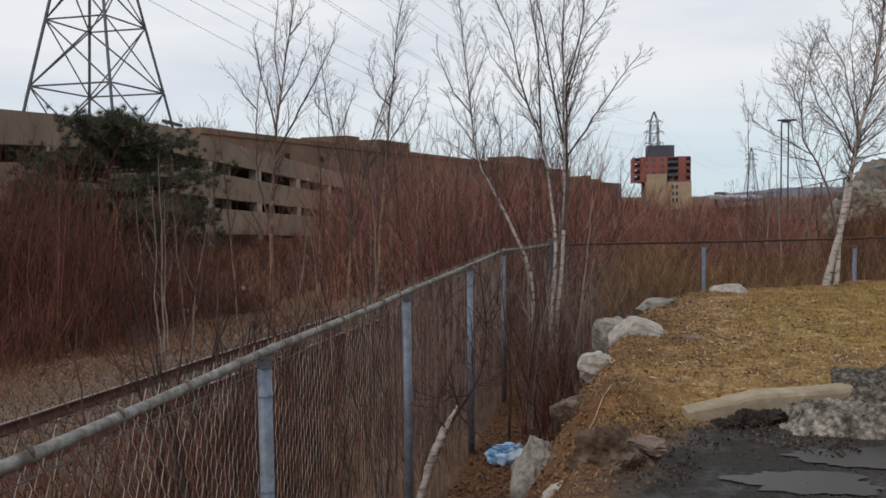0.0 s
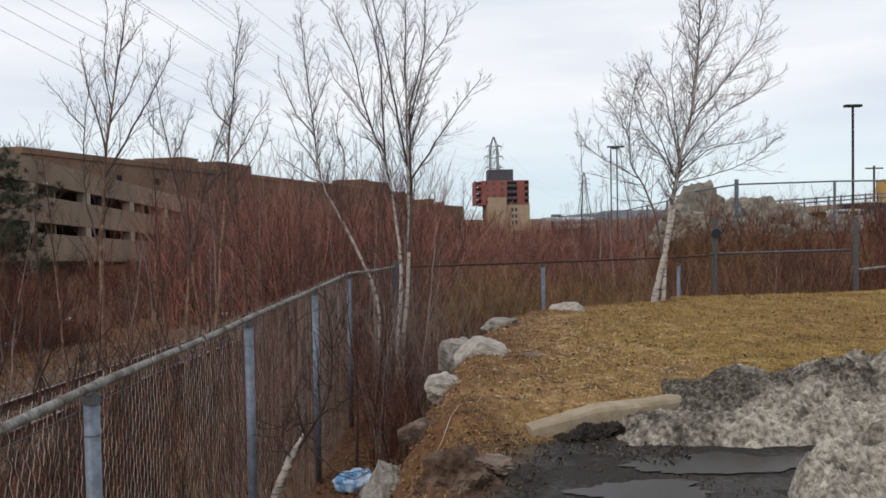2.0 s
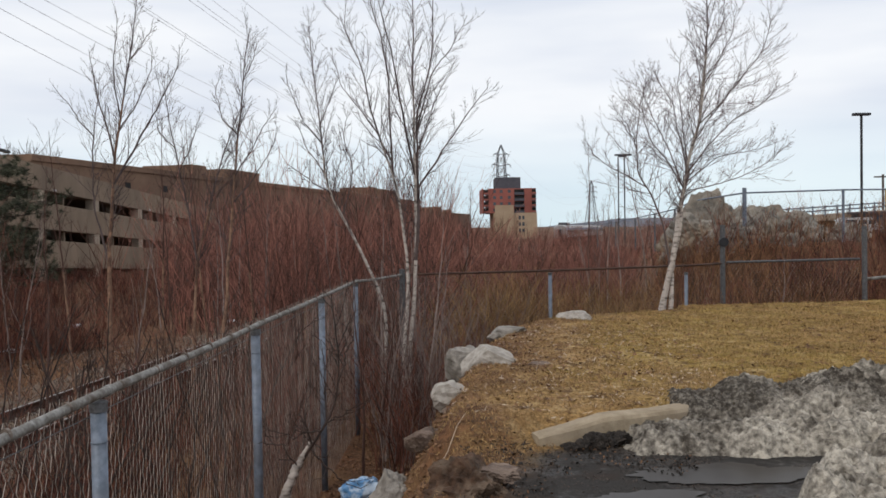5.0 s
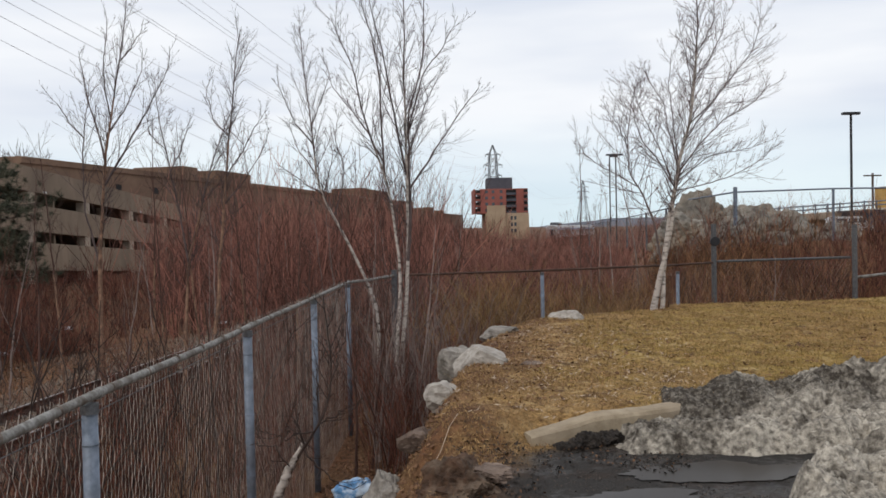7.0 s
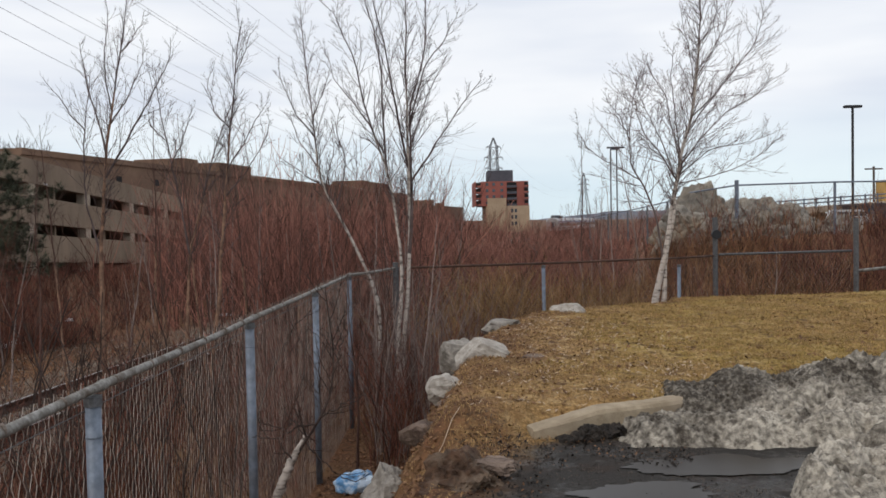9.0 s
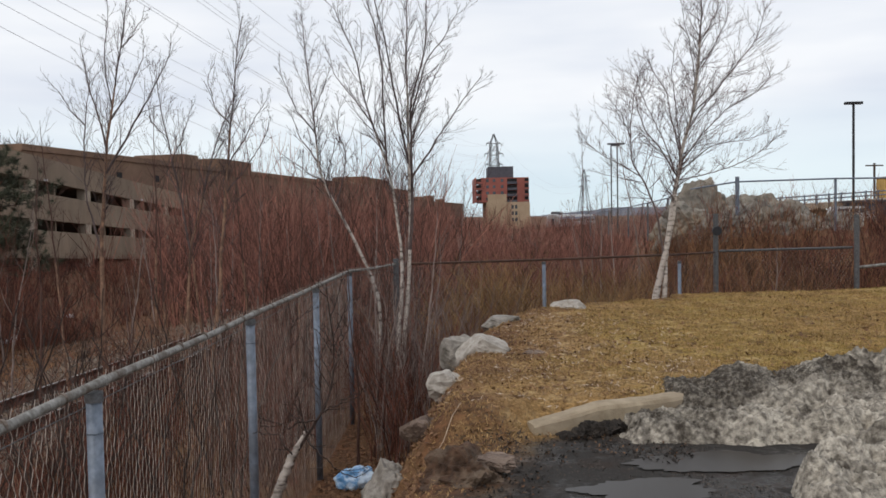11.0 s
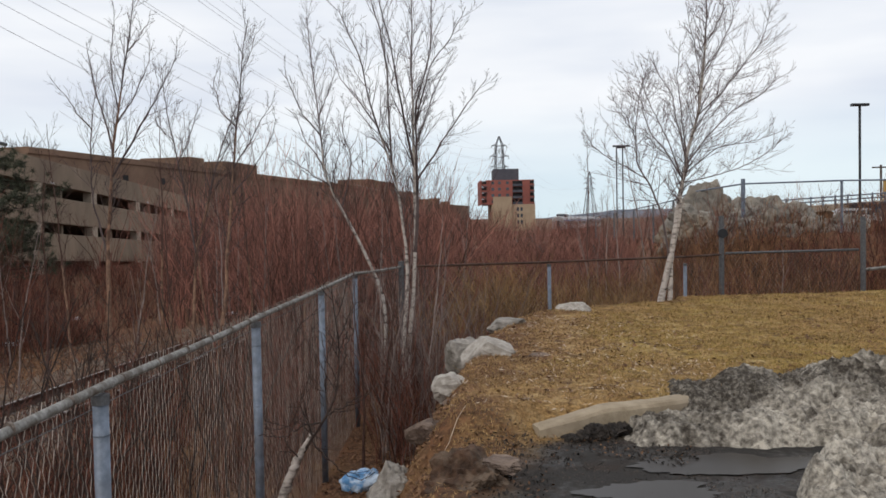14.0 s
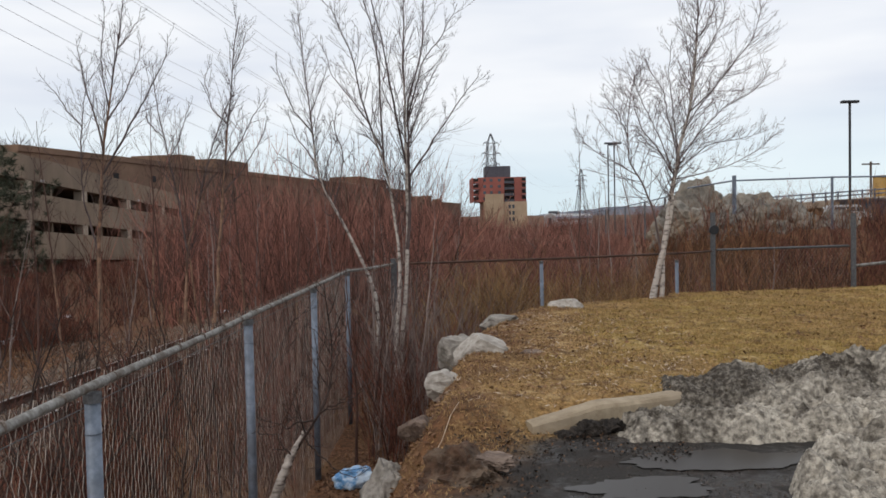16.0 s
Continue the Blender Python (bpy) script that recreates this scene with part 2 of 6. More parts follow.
def tube_arrays(p0, p1, r0, r1, sides=3):
    """Prisms from p0 to p1, one each row: vertices and four-cornered faces."""
    p0, p1 = np.asarray(p0, float), np.asarray(p1, float)
    d = p1 - p0
    d /= np.maximum(np.linalg.norm(d, axis=1, keepdims=True), 1e-9)
    ref = np.where(np.abs(d[:, 2:3]) < 0.9, np.array([[0, 0, 1.0]]), np.array([[1.0, 0, 0]]))
    a = np.cross(d, ref)
    a /= np.linalg.norm(a, axis=1, keepdims=True)
    b = np.cross(d, a)
    ang = np.arange(sides) * 2 * np.pi / sides
    ring = a[:, None] * np.cos(ang)[None, :, None] + b[:, None] * np.sin(ang)[None, :, None]
    r0, r1 = np.broadcast_to(r0, len(p0)), np.broadcast_to(r1, len(p0))
    v = np.concatenate([p0[:, None] + ring * r0[:, None, None], p1[:, None] + ring * r1[:, None, None]], 1)
    i = np.arange(sides)
    j = (i + 1) % sides
    f = np.stack([i, i + sides, j + sides, j], -1)
    f = f[None] + (np.arange(len(p0)) * 2 * sides)[:, None, None]
    return v.reshape(-1, 3), f.reshape(-1, 4)


def tubes(name, p0, p1, r0, r1, mat, sides=3, parent=None, tint=None, smooth=True):
    v, f = tube_arrays(p0, p1, r0, r1, sides)
    if tint is None:
        tint = np.full(len(np.asarray(p0)), 0.5)
    ob = new(name, raw_mesh(name, v, f, mat, smooth, np.repeat(tint, 2 * sides)))
    return child(ob, parent)


def pipe(bm, p0, p1, r, sides=10):
    """A closed round bar."""
    p0, p1 = Vector(p0), Vector(p1)
    m = Matrix.Translation((p0 + p1) / 2) @ (p1 - p0).to_track_quat("Z", "Y").to_matrix().to_4x4()
    bmesh.ops.create_cone(bm, cap_ends=True, segments=sides, radius1=r, radius2=r, depth=(p1 - p0).length, matrix=m)
    return bm


def chain(points, radii, sides=8):
    """One skin round a bent line: vertices and faces of a joined tube."""
    pts = np.asarray(points, float)
    t = np.gradient(pts, axis=0)
    t /= np.linalg.norm(t, axis=1, keepdims=True)
    a = np.cross(t, np.array([0.31, 0.95, 0.05]))
    a /= np.linalg.norm(a, axis=1, keepdims=True)
    b = np.cross(t, a)
    ang = np.arange(sides) * 2 * np.pi / sides
    v = pts[:, None] + (a[:, None] * np.cos(ang)[None, :, None] + b[:, None] * np.sin(ang)[None, :, None]) * np.asarray(radii)[:, None, None]
    i = np.arange(sides)
    j = (i + 1) % sides
    f = np.stack([i, j, j + sides, i + sides], -1)[None] + (np.arange(len(pts) - 1) * sides)[:, None, None]
    return v.reshape(-1, 3), f.reshape(-1, 4)


def fbm(x, y, scale, octaves=4, seed=0.0):
    """Smooth value noise on arrays, about -1 to 1."""
    rs = np.random.RandomState(int(seed * 97) % 99991)
    table = rs.rand(256, 256)
    out, amp, tot = np.zeros_like(np.asarray(x, float)), 1.0, 0.0
    px, py = np.asarray(x, float) / scale, np.asarray(y, float) / scale
    for _ in range(octaves):
        ix, iy = np.floor(px).astype(int), np.floor(py).astype(int)
        fx, fy = px - ix, py - iy
        fx, fy = fx * fx * (3 - 2 * fx), fy * fy * (3 - 2 * fy)
        g = lambda a, b: table[a % 256, b % 256]
        out += amp * ((g(ix, iy) * (1 - fx) + g(ix + 1, iy) * fx) * (1 - fy) + (g(ix, iy + 1) * (1 - fx) + g(ix + 1, iy + 1) * fx) * fy - 0.5) * 2
        tot += amp
        amp *= 0.5
        px, py = px * 2.03 + 17.3, py * 2.03 + 5.1
    return out / tot


def step(a, b, x):
    t = np.clip((x - a) / (b - a), 0, 1)
    return t * t * (3 - 2 * t)


# ---- the lie of the land ----
def fence_x(y):
    """Straight past the posts, then bending in to the corner post."""
    return -1.888 + 0.04 * y + 0.33 * np.maximum(np.asarray(y, float) - 13.3, 0) * (np.asarray(y, float) < 15.2)


def track_x(y):
    """The middle of the railway: straight at first, bending to the right further on."""
    y = np.asarray(y, float)
    return -9.3 + 0.125 * y + 0.00045 * np.maximum(y - 30, 0) ** 2


EDGE_Y = (-30, 2.0, 4.5, 5.4, 6.3, 7.0, 8.0, 9.7, 12.0, 13.2, 14.2)
EDGE_X = (-0.7, -0.55, -0.15, -0.02, -0.02, 0.08, 0.28, 0.55, 1.0, 1.9, 4.2)
RAIL_Z = -1.65


def plateau(x, y):
    """1 on the lawn and the car park, 0 below the boulders."""
    ex = np.interp(y, EDGE_Y, EDGE_X) + 0.16 * fbm(x, y, 0.55, 3, 17.0) * step(4.0, 6.0, y)
    side = step(-1.05, 0.12, x - ex)
    far = 1 - step(14.6, 16.0, y - 0.09 * np.maximum(x - 4, 0))
    return side * far


def shelf(x, y):
    """1 on the weedy shelf just behind the fence at the end of the lawn."""
    return step(-0.4, 1.3, x) * step(15.7, 17.2, y - 0.09 * np.maximum(x - 4, 0)) * (1 - step(23, 33, y))


def ground_z(x, y):
    x, y = np.asarray(x, float), np.asarray(y, float)
    p = plateau(x, y)
    low = -1.62 + 0.12 * fbm(x, y, 1.7, 3, 1.0)
    top = 0.17 * step(6.2, 6.6, y + 0.25 * step(0.9, 0.4, x)) + 0.03 * step(7, 12, y) + (0.012 * fbm(x, y, 0.5, 3, 2.0) + 0.016 * fbm(x, y, 0.16, 2, 2.6)) * step(5.8, 6.8, y) + 0.10 * step(6, 14, x) * step(7, 12, y)
    off = x - track_x(y)
    beyond = -2.0 + 0.22 * fbm(x, y, 5, 4, 3.0)
    bed = 1 - step(1.9, 4.2, np.abs(off))
    beyond = beyond * (1 - bed) + (-1.83) * bed
    ang = x / np.maximum(y, 1.0)
    rise = step(0.20, 0.35, ang) * step(17.8, 25, y)
    beyond = beyond + 1.25 * shelf(x, y) * (1 - rise) + rise * (2.9 + 0.45 * fbm(x, y, 3.0, 4, 4.0)) - rise * step(34, 60, y) * 0.75
    beyond += step(40, 400, -off) * 3.0 + step(200, 1500, y) * 4.0
    outside = np.maximum(step(0.3, 1.6, fence_x(y) - x), step(15.6, 17.5, y - 0.09 * np.maximum(x - 4, 0)))
    z = low * (1 - outside) + beyond * outside
    return z * (1 - p) + top * p


def ground_material():
    """Dry turf, leaf litter, gravel and wet asphalt, laid out by what lies where."""
    m = bpy.data.materials.new("ground_cover")
    m.use_nodes = True
    n, k = m.node_tree.nodes, m.node_tree.links
    b = n["Principled BSDF"]
    b.inputs["Specular IOR Level"].default_value = 0.25
    co = n.new("ShaderNodeTexCoord")

    def noise_tex(scale, detail=6):
        t = n.new("ShaderNodeTexNoise")
        t.inputs["Scale"].default_value, t.inputs["Detail"].default_value, t.inputs["Roughness"].default_value = scale, detail, 0.7
        k.new(co.outputs["Object"], t.inputs["Vector"])
        return t.outputs["Fac"]

    def ranged(src, a, c, lo=0.0, hi=1.0):
        r = n.new("ShaderNodeMapRange")
        for key, val in zip(("From Min", "From Max", "To Min", "To Max"), (a, c, lo, hi)):
            r.inputs[key].default_value = val
        k.new(src, r.inputs["Value"])
        return r.outputs["Result"]

    def mixed(fac, a, c):
        x = n.new("ShaderNodeMix")
        x.data_type = "RGBA"
        k.new(fac, x.inputs["Factor"])
        for key, val in (("A", a), ("B", c)):
            if isinstance(val, tuple):
                x.inputs[key].default_value = (*val, 1)
            else:
                k.new(val, x.inputs[key])
        return x.outputs["Result"]

    def attr(name):
        a = n.new("ShaderNodeAttribute")
        a.attribute_name = name
        return a.outputs["Fac"]

    turf = mixed(ranged(noise_tex(30), 0.35, 0.65), (0.12, 0.064, 0.022), (0.44, 0.272, 0.108))
    turf = mixed(attr("moss"), turf, mixed(ranged(noise_tex(22), 0.35, 0.65), (0.095, 0.064, 0.014), (0.41, 0.27, 0.068)))
    turf = mixed(ranged(noise_tex(6.0, 7), 0.50, 0.66, 0, 0.65), turf, (0.50, 0.37, 0.19))
    turf = mixed(ranged(noise_tex(4.1, 8), 0.54, 0.62, 0, 0.9), turf, (0.085, 0.044, 0.022))
    litter = mixed(ranged(noise_tex(14), 0.35, 0.65), (0.045, 0.021, 0.012), (0.19, 0.090, 0.044))
    litter = mixed(ranged(noise_tex(1.1, 4), 0.5, 0.65, 0, 0.7), litter, (0.17, 0.095, 0.044))
    gravel = mixed(ranged(noise_tex(30, 8), 0.35, 0.65), (0.060, 0.042, 0.030), (0.24, 0.185, 0.14))
    gravel = mixed(ranged(noise_tex(1.3, 5), 0.46, 0.62, 0, 0.8), gravel, (0.14, 0.085, 0.052))
    tar = mixed(ranged(noise_tex(60, 6), 0.3, 0.7), (0.014, 0.012, 0.011), (0.050, 0.045, 0.040))
    tar = mixed(ranged(noise_tex(2.1, 6), 0.5, 0.62, 0, 0.85), tar, (0.035, 0.024, 0.018))
    colour = mixed(attr("turf"), litter, turf)
    colour = mixed(attr("gravel"), colour, gravel)
    colour = mixed(attr("tar"), colour, tar)
    k.new(colour, b.inputs["Base Color"])
    wet = n.new("ShaderNodeMath")
    wet.operation = "MULTIPLY"
    k.new(attr("tar"), wet.inputs[0])
    k.new(ranged(noise_tex(1.5, 4), 0.46, 0.58, 0.0, 0.72), wet.inputs[1])
    rough = n.new("ShaderNodeMath")
    rough.operation = "SUBTRACT"
    rough.inputs[0].default_value = 0.95
    k.new(wet.outputs[0], rough.inputs[1])
    k.new(rough.outputs[0], b.inputs["Roughness"])
    bp = n.new("ShaderNodeBump")
    bp.inputs["Strength"].default_value, bp.inputs["Distance"].default_value = 0.7, 0.02
    k.new(noise_tex(34, 8), bp.inputs["Height"])
    k.new(bp.outputs["Normal"], b.inputs["Normal"])
    return m


def graded(lo, hi, fine0, fine1, fine, growth=1.16):
    mid = list(np.arange(fine0, fine1 + 1e-6, fine))
    a, s = [], fine
    while (a[-1] if a else mid[0]) > lo:
        s *= growth
        a.append((a[-1] if a else mid[0]) - s)
    c, s = [], fine
    while (c[-1] if c else mid[-1]) < hi:
        s *= growth
        c.append((c[-1] if c else mid[-1]) + s)
    return np.array(a[::-1] + mid + c)


def tar_mask(x, y):
    edge = 5.98 + 0.10 * (x - 1.0) + 0.18 * fbm(x, y, 0.7, 3, 7.0)
    return (1 - step(-0.12, 0.12, y - edge)) * step(0.05, 0.5, x - 0.30 * (y - 5) + 0.25 * fbm(x, y, 0.6, 3, 8.0))


def build_ground():
    gx, gy = graded(-2500, 2500, -4.0, 6.5, 0.055), graded(-300, 4500, 3.6, 16.5, 0.065)
    X, Y = np.meshgrid(gx, gy)
    Z = ground_z(X, Y)
    nx, ny = len(gx), len(gy)
    i = np.arange(nx * ny).reshape(ny, nx)
    f = np.stack([i[:-1, :-1], i[:-1, 1:], i[1:, 1:], i[1:, :-1]], -1).reshape(-1, 4)
    me = raw_mesh("ground", np.stack([X, Y, Z], -1).reshape(-1, 3), f, ground_material(), True)
    p = plateau(X, Y)
    off = X - track_x(Y)
    masks = {"turf": p * step(0.0, 0.8, X - np.interp(Y, EDGE_Y, EDGE_X) + 0.8 * fbm(X, Y, 0.5, 4, 5.0)),
             "gravel": (1 - step(1.2, 2.9, np.abs(off + 0.4) + 1.8 * fbm(X, Y, 1.6, 4, 6.0))) * step(-1, 0, fence_x(Y) - X),
             "moss": np.clip(step(0.4, 3.2, X) * 0.75 + 0.9 * fbm(X, Y, 1.3, 4, 27.0), 0, 0.9),
             "tar": tar_mask(X, Y) * p}
    for key, val in masks.items():
        me.attributes.new(key, "FLOAT", "POINT").data.foreach_set("value", val.ravel().astype(np.float32))
    tagged(new("ground", me), "dry winter lawn, leaf litter and gravel by the railway", "ground", kind="structure")


build_ground()


# ---- chain-link fences ----
def wire_panel(name, a, b, z0, z1, parent, pitch=0.07, r=0.0021):
    """Two crossing families of wires from post a to post b, with the twisted ends above the rail."""
    a, b = np.array(a, float), np.array(b, float)
    length = np.linalg.norm(b - a)
    h = z1 - z0
    s = np.arange(-h * 0.72, length + h * 0.72, pitch)
    p0, p1 = [], []
    for sign in (1, -1):
        run = h * 0.72 * sign
        for s0 in s:
            q0, q1 = s0, s0 + run
            t0, t1 = 0.0, 1.0
            lo, hi = sorted(((0 - q0) / run, (length - q0) / run))
            t0, t1 = max(t0, lo), min(t1, hi)
            if t1 - t0 < 0.01:
                continue
            for t, dst in ((t0, p0), (t1, p1)):
                c = a + (b - a) * ((q0 + run * t) / length)
                dst.append((c[0], c[1], z0 + h * t))
    rs = np.random.RandomState(int(length * 1000) + len(p0))
    p0, p1 = np.array(p0), np.array(p1)
    bulge = rs.normal(0, 0.004, (len(p0), 2))
    p0[:, :2] += bulge
    return tubes(name, p0, p1, r, r, M_WIRE, 3, parent, rs.rand(len(p0)))


def woven_panel(name, a, b, z0, z1, parent, pitch=0.047, rise=0.060, r=0.0021):
    """Chain link as it is woven: zigzag wires that hook round their neighbours, with twisted ends on top."""
    a, b = np.array(a, float), np.array(b, float)
    length = np.linalg.norm(b - a)
    d = (b - a) / length
    nrm = np.array([d[1], -d[0]])
    rs = np.random.RandomState(int(abs(b[1]) * 100) % 9999)
    wires, knots = int(length / pitch), int((z1 - z0) / rise)
    i, k = np.meshgrid(np.arange(wires), np.arange(knots + 1), indexing="ij")
    odd = (k + i) % 2
    s = i * pitch + pitch * odd * 1.06 + rs.normal(0, 0.002, i.shape)
    out = 0.007 * np.where(odd == 0, 1, -1) + 0.012 * fbm(s, k * rise, 0.5, 2, 3.3)
    z = z0 + k * rise + rs.normal(0, 0.002, i.shape)
    p = np.stack([a[0] + d[0] * s + nrm[0] * out, a[1] + d[1] * s + nrm[1] * out, z], -1)
    tone = np.repeat(rs.rand(wires)[:, None], knots, 1)
    return tubes(name, p[:, :-1].reshape(-1, 3), p[:, 1:].reshape(-1, 3), r, r, M_WIRE, 3, parent, tone.ravel())


def fence_post(name, x, y, z0, z1, r, parent, bands=True):
    bm = pipe(bmesh.new(), (x, y, z0), (x, y, z1), r, 14)
    ob = part(name, bm, M_GALV, parent, smooth=False)
    for poly in ob.data.polygons:
        poly.use_smooth = abs(poly.normal.z) < 0.5
    cap = bmesh.new()
    pipe(cap, (x, y, z1 - 0.045), (x, y, z1 + 0.005), r * 1.16, 14)
    part("post_cap", cap, M_CAP, ob, "dark cast cap")
    if bands:
        for k in range(3):
            z = z1 - 0.20 - 0.52 * k
            band = pipe(bmesh.new(), (x, y, z - 0.004), (x, y, z + 0.004), r * 1.06, 14)
            part("tie_wire", band, M_GALV, ob)
    return ob


def build_fences():
    top, bottom = 0.80, -1.62
    fence = thing("chain_link_fence", "tall weathered galvanised chain-link fence beside the railway", "fence")
    ys = [-5.0, -2.0, 1.08, 4.15, 7.16, 10.3, 13.3, 15.1]
    for y in ys[:-1]:
        fence_post("fence_post", fence_x(y), y, bottom - 0.1, top - 0.035, 0.039, fence)
    part("corner_post", pipe(bmesh.new(), (-0.69, 15.1, bottom - 0.1), (-0.69, 15.1, top + 0.10), 0.055, 14), M_CAP, fence, "thick dark corner post")
    for y0, y1 in zip(ys, ys[1:]):
        q = np.linspace(y0, y1, 9)
        sag = -0.008 * np.sin(math.pi * (q - y0) / (y1 - y0)) + 0.004 * np.sin(q * 1.7)
        v, f = chain(np.stack([fence_x(q), q, top + sag], -1), np.full(len(q), 0.024), 12)
        rail = tagged(child(new("top_rail", raw_mesh("top_rail", v, f, M_RAIL_PIPE, True)), fence), "weathered grey pipe rail")
        (woven_panel if y1 > 1 else wire_panel)("wire_mesh", (fence_x(y0) - 0.035, y0), (fence_x(y1) - 0.035, y1), bottom, top + 0.09, fence)
        ties = bmesh.new()
        pipe(ties, (fence_x(y0), y0 + 0.09, top), (fence_x(y0), y0 + 0.15, top), 0.029, 12)
        part("rail_sleeve", ties, M_RAIL_PIPE, rail)
        for k in range(6):
            yk = y0 + 0.25 + 0.5 * k
            if 1 < yk < min(y1, 11):
                loop = pipe(bmesh.new(), (fence_x(yk) - 0.004, yk, top), (fence_x(yk) + 0.002, yk + 0.012, top + 0.001), 0.030, 10)
                part("tie_wire", loop, M_WIRE, rail)
        low = pipe(bmesh.new(), (fence_x(y0) - 0.03, y0, top - 0.10), (fence_x(y1) - 0.03, y1, top - 0.10), 0.003, 5)
        part("tension_wire", low, M_CAP, fence)

    cross = thing("chain_link_fence", "galvanised chain-link fence across the end of the lawn", "fence")
    pts = [(-0.69, 15.12), (2.08, 15.75), (5.0, 16.9), (5.95, 17.6)]
    for i, (x, y) in enumerate(pts[:3]):
        if i == 0:
            continue
        fence_post("fence_post", x, y, -1.8, top - (0.04 if i < 2 else 0.14), 0.036, cross, False)
    for (x0, y0), (x1, y1) in zip(pts, pts[1:]):
        part("top_rail", pipe(bmesh.new(), (x0, y0, top), (x1, y1, top), 0.022), M_RUST, cross, smooth=True)
        wire_panel("wire_mesh", (x0, y0), (x1, y1), -1.5, top, cross, 0.08, 0.0012)
    gate = thing("metal_gate", "chain-link gate between two tall dark posts", "gate")
    for x, y, h, nm in ((6.02, 17.7, 1.62, "gate_post"), (9.15, 17.9, 1.55, "gate_post")):
        part(nm, pipe(bmesh.new(), (x, y, -1.0), (x, y, h), 0.055, 12), M_CAP, gate)
    part("latch_plate", pipe(bmesh.new(), (6.02, 17.60, 1.25), (6.02, 17.66, 1.25), 0.10, 14), M_POLE, gate, "round dark hub")
    part("top_rail", pipe(bmesh.new(), (6.1, 17.7, 0.82), (9.05, 17.9, 0.84), 0.026), M_CAP, gate, smooth=True)
    wire_panel("wire_mesh", (6.1, 17.7), (9.05, 17.9), -0.6, 0.82, gate, 0.08, 0.0012)
    part("lower_rail", pipe(bmesh.new(), (9.15, 17.9, 0.40), (12.5, 18.6, 0.62), 0.035), M_RAIL_PIPE, gate)

    upper = thing("chain_link_fence", "tall chain-link fence along the top of the bank", "fence")
    pts = [(11.4, 60.0, 1.78), (10.6, 50.0, 1.95), (9.9, 42.0, 2.06), (9.2, 35.5, 2.15), (8.5, 30.0, 2.22), (8.05, 26.3, 2.40), (9.03, 24.6, 2.56), (12.1, 24.9, 2.62), (15.2, 25.2, 2.62), (18.3, 25.6, 2.62)]
    for i, (x, y, z) in enumerate(pts):
        part("fence_post", pipe(bmesh.new(), (x, y, z - 1.6 if i < 6 else -0.3), (x, y, z + (0.15 if i == 6 else 0.02)), 0.06 if i == 6 else 0.04), M_GALV if i > 5 else M_STEEL_DARK, upper)
    for a, b in zip(pts, pts[1:]):
        part("top_rail", pipe(bmesh.new(), a, b, 0.025), M_GALV, upper)
        wire_panel("wire_mesh", a[:2], b[:2], min(a[2], b[2]) - 1.4 if a[1] > 25.9 else 0.4, min(a[2], b[2]), upper, 0.14, 0.0011)


build_fences()


# ---- railway ----
def build_railway():
    track = thing("railway_track", "single railway track with rusty rails on gravel ballast", "railway track")
    ys = np.concatenate([np.arange(-10, 60, 2.5), np.arange(60, 260, 6.0)])
    for side in (-0.7525, 0.7525):
        c = np.stack([track_x(ys), ys], -1)
        t = np.gradient(c, axis=0)
        t /= np.linalg.norm(t, axis=1, keepdims=True)
        nrm = np.stack([t[:, 1], -t[:, 0]], -1)
        prof = [(-0.07, -0.17), (-0.07, -0.15), (-0.012, -0.13), (-0.012, -0.045), (-0.036, -0.035), (-0.036, 0.0), (0.036, 0.0), (0.036, -0.035), (0.012, -0.045),
                (0.012, -0.13), (0.07, -0.15), (0.07, -0.17)]
        v = np.concatenate([np.concatenate([c + nrm * (side + px), np.full((len(c), 1), RAIL_Z + pz)], 1)[:, None] for px, pz in prof], 1)
        k = len(prof)
        i = np.arange(k)
        f = (np.stack([i, (i + 1) % k, (i + 1) % k + k, i + k], -1)[None] + (np.arange(len(c) - 1) * k)[:, None, None]).reshape(-1, 4)
        me = raw_mesh("rail", v.reshape(-1, 3), f, M_RUST)
        me.materials.append(M_RAILHEAD)
        idx = np.tile((i == 5).astype(np.int32), len(c) - 1)
        me.polygons.foreach_set("material_index", idx)
        child(new("rail", me), track)
    bm = boxed(-1.3, 1.3, -0.11, 0.11, -0.19, 0.0, bevel=0.012)
    tie = part("sleeper", bm, M_TIE, track)
    first = True
    for y in np.arange(4, 70, 0.6):
        ob = tie if first else child(new("sleeper", tie.data), track)
        first = False
        yaw = -math.degrees(math.atan(float(track_x(y + 0.5) - track_x(y - 0.5))))
        ob.matrix_local = pose(float(track_x(y)), y, RAIL_Z - 0.165, 0, 0, yaw)


build_railway()


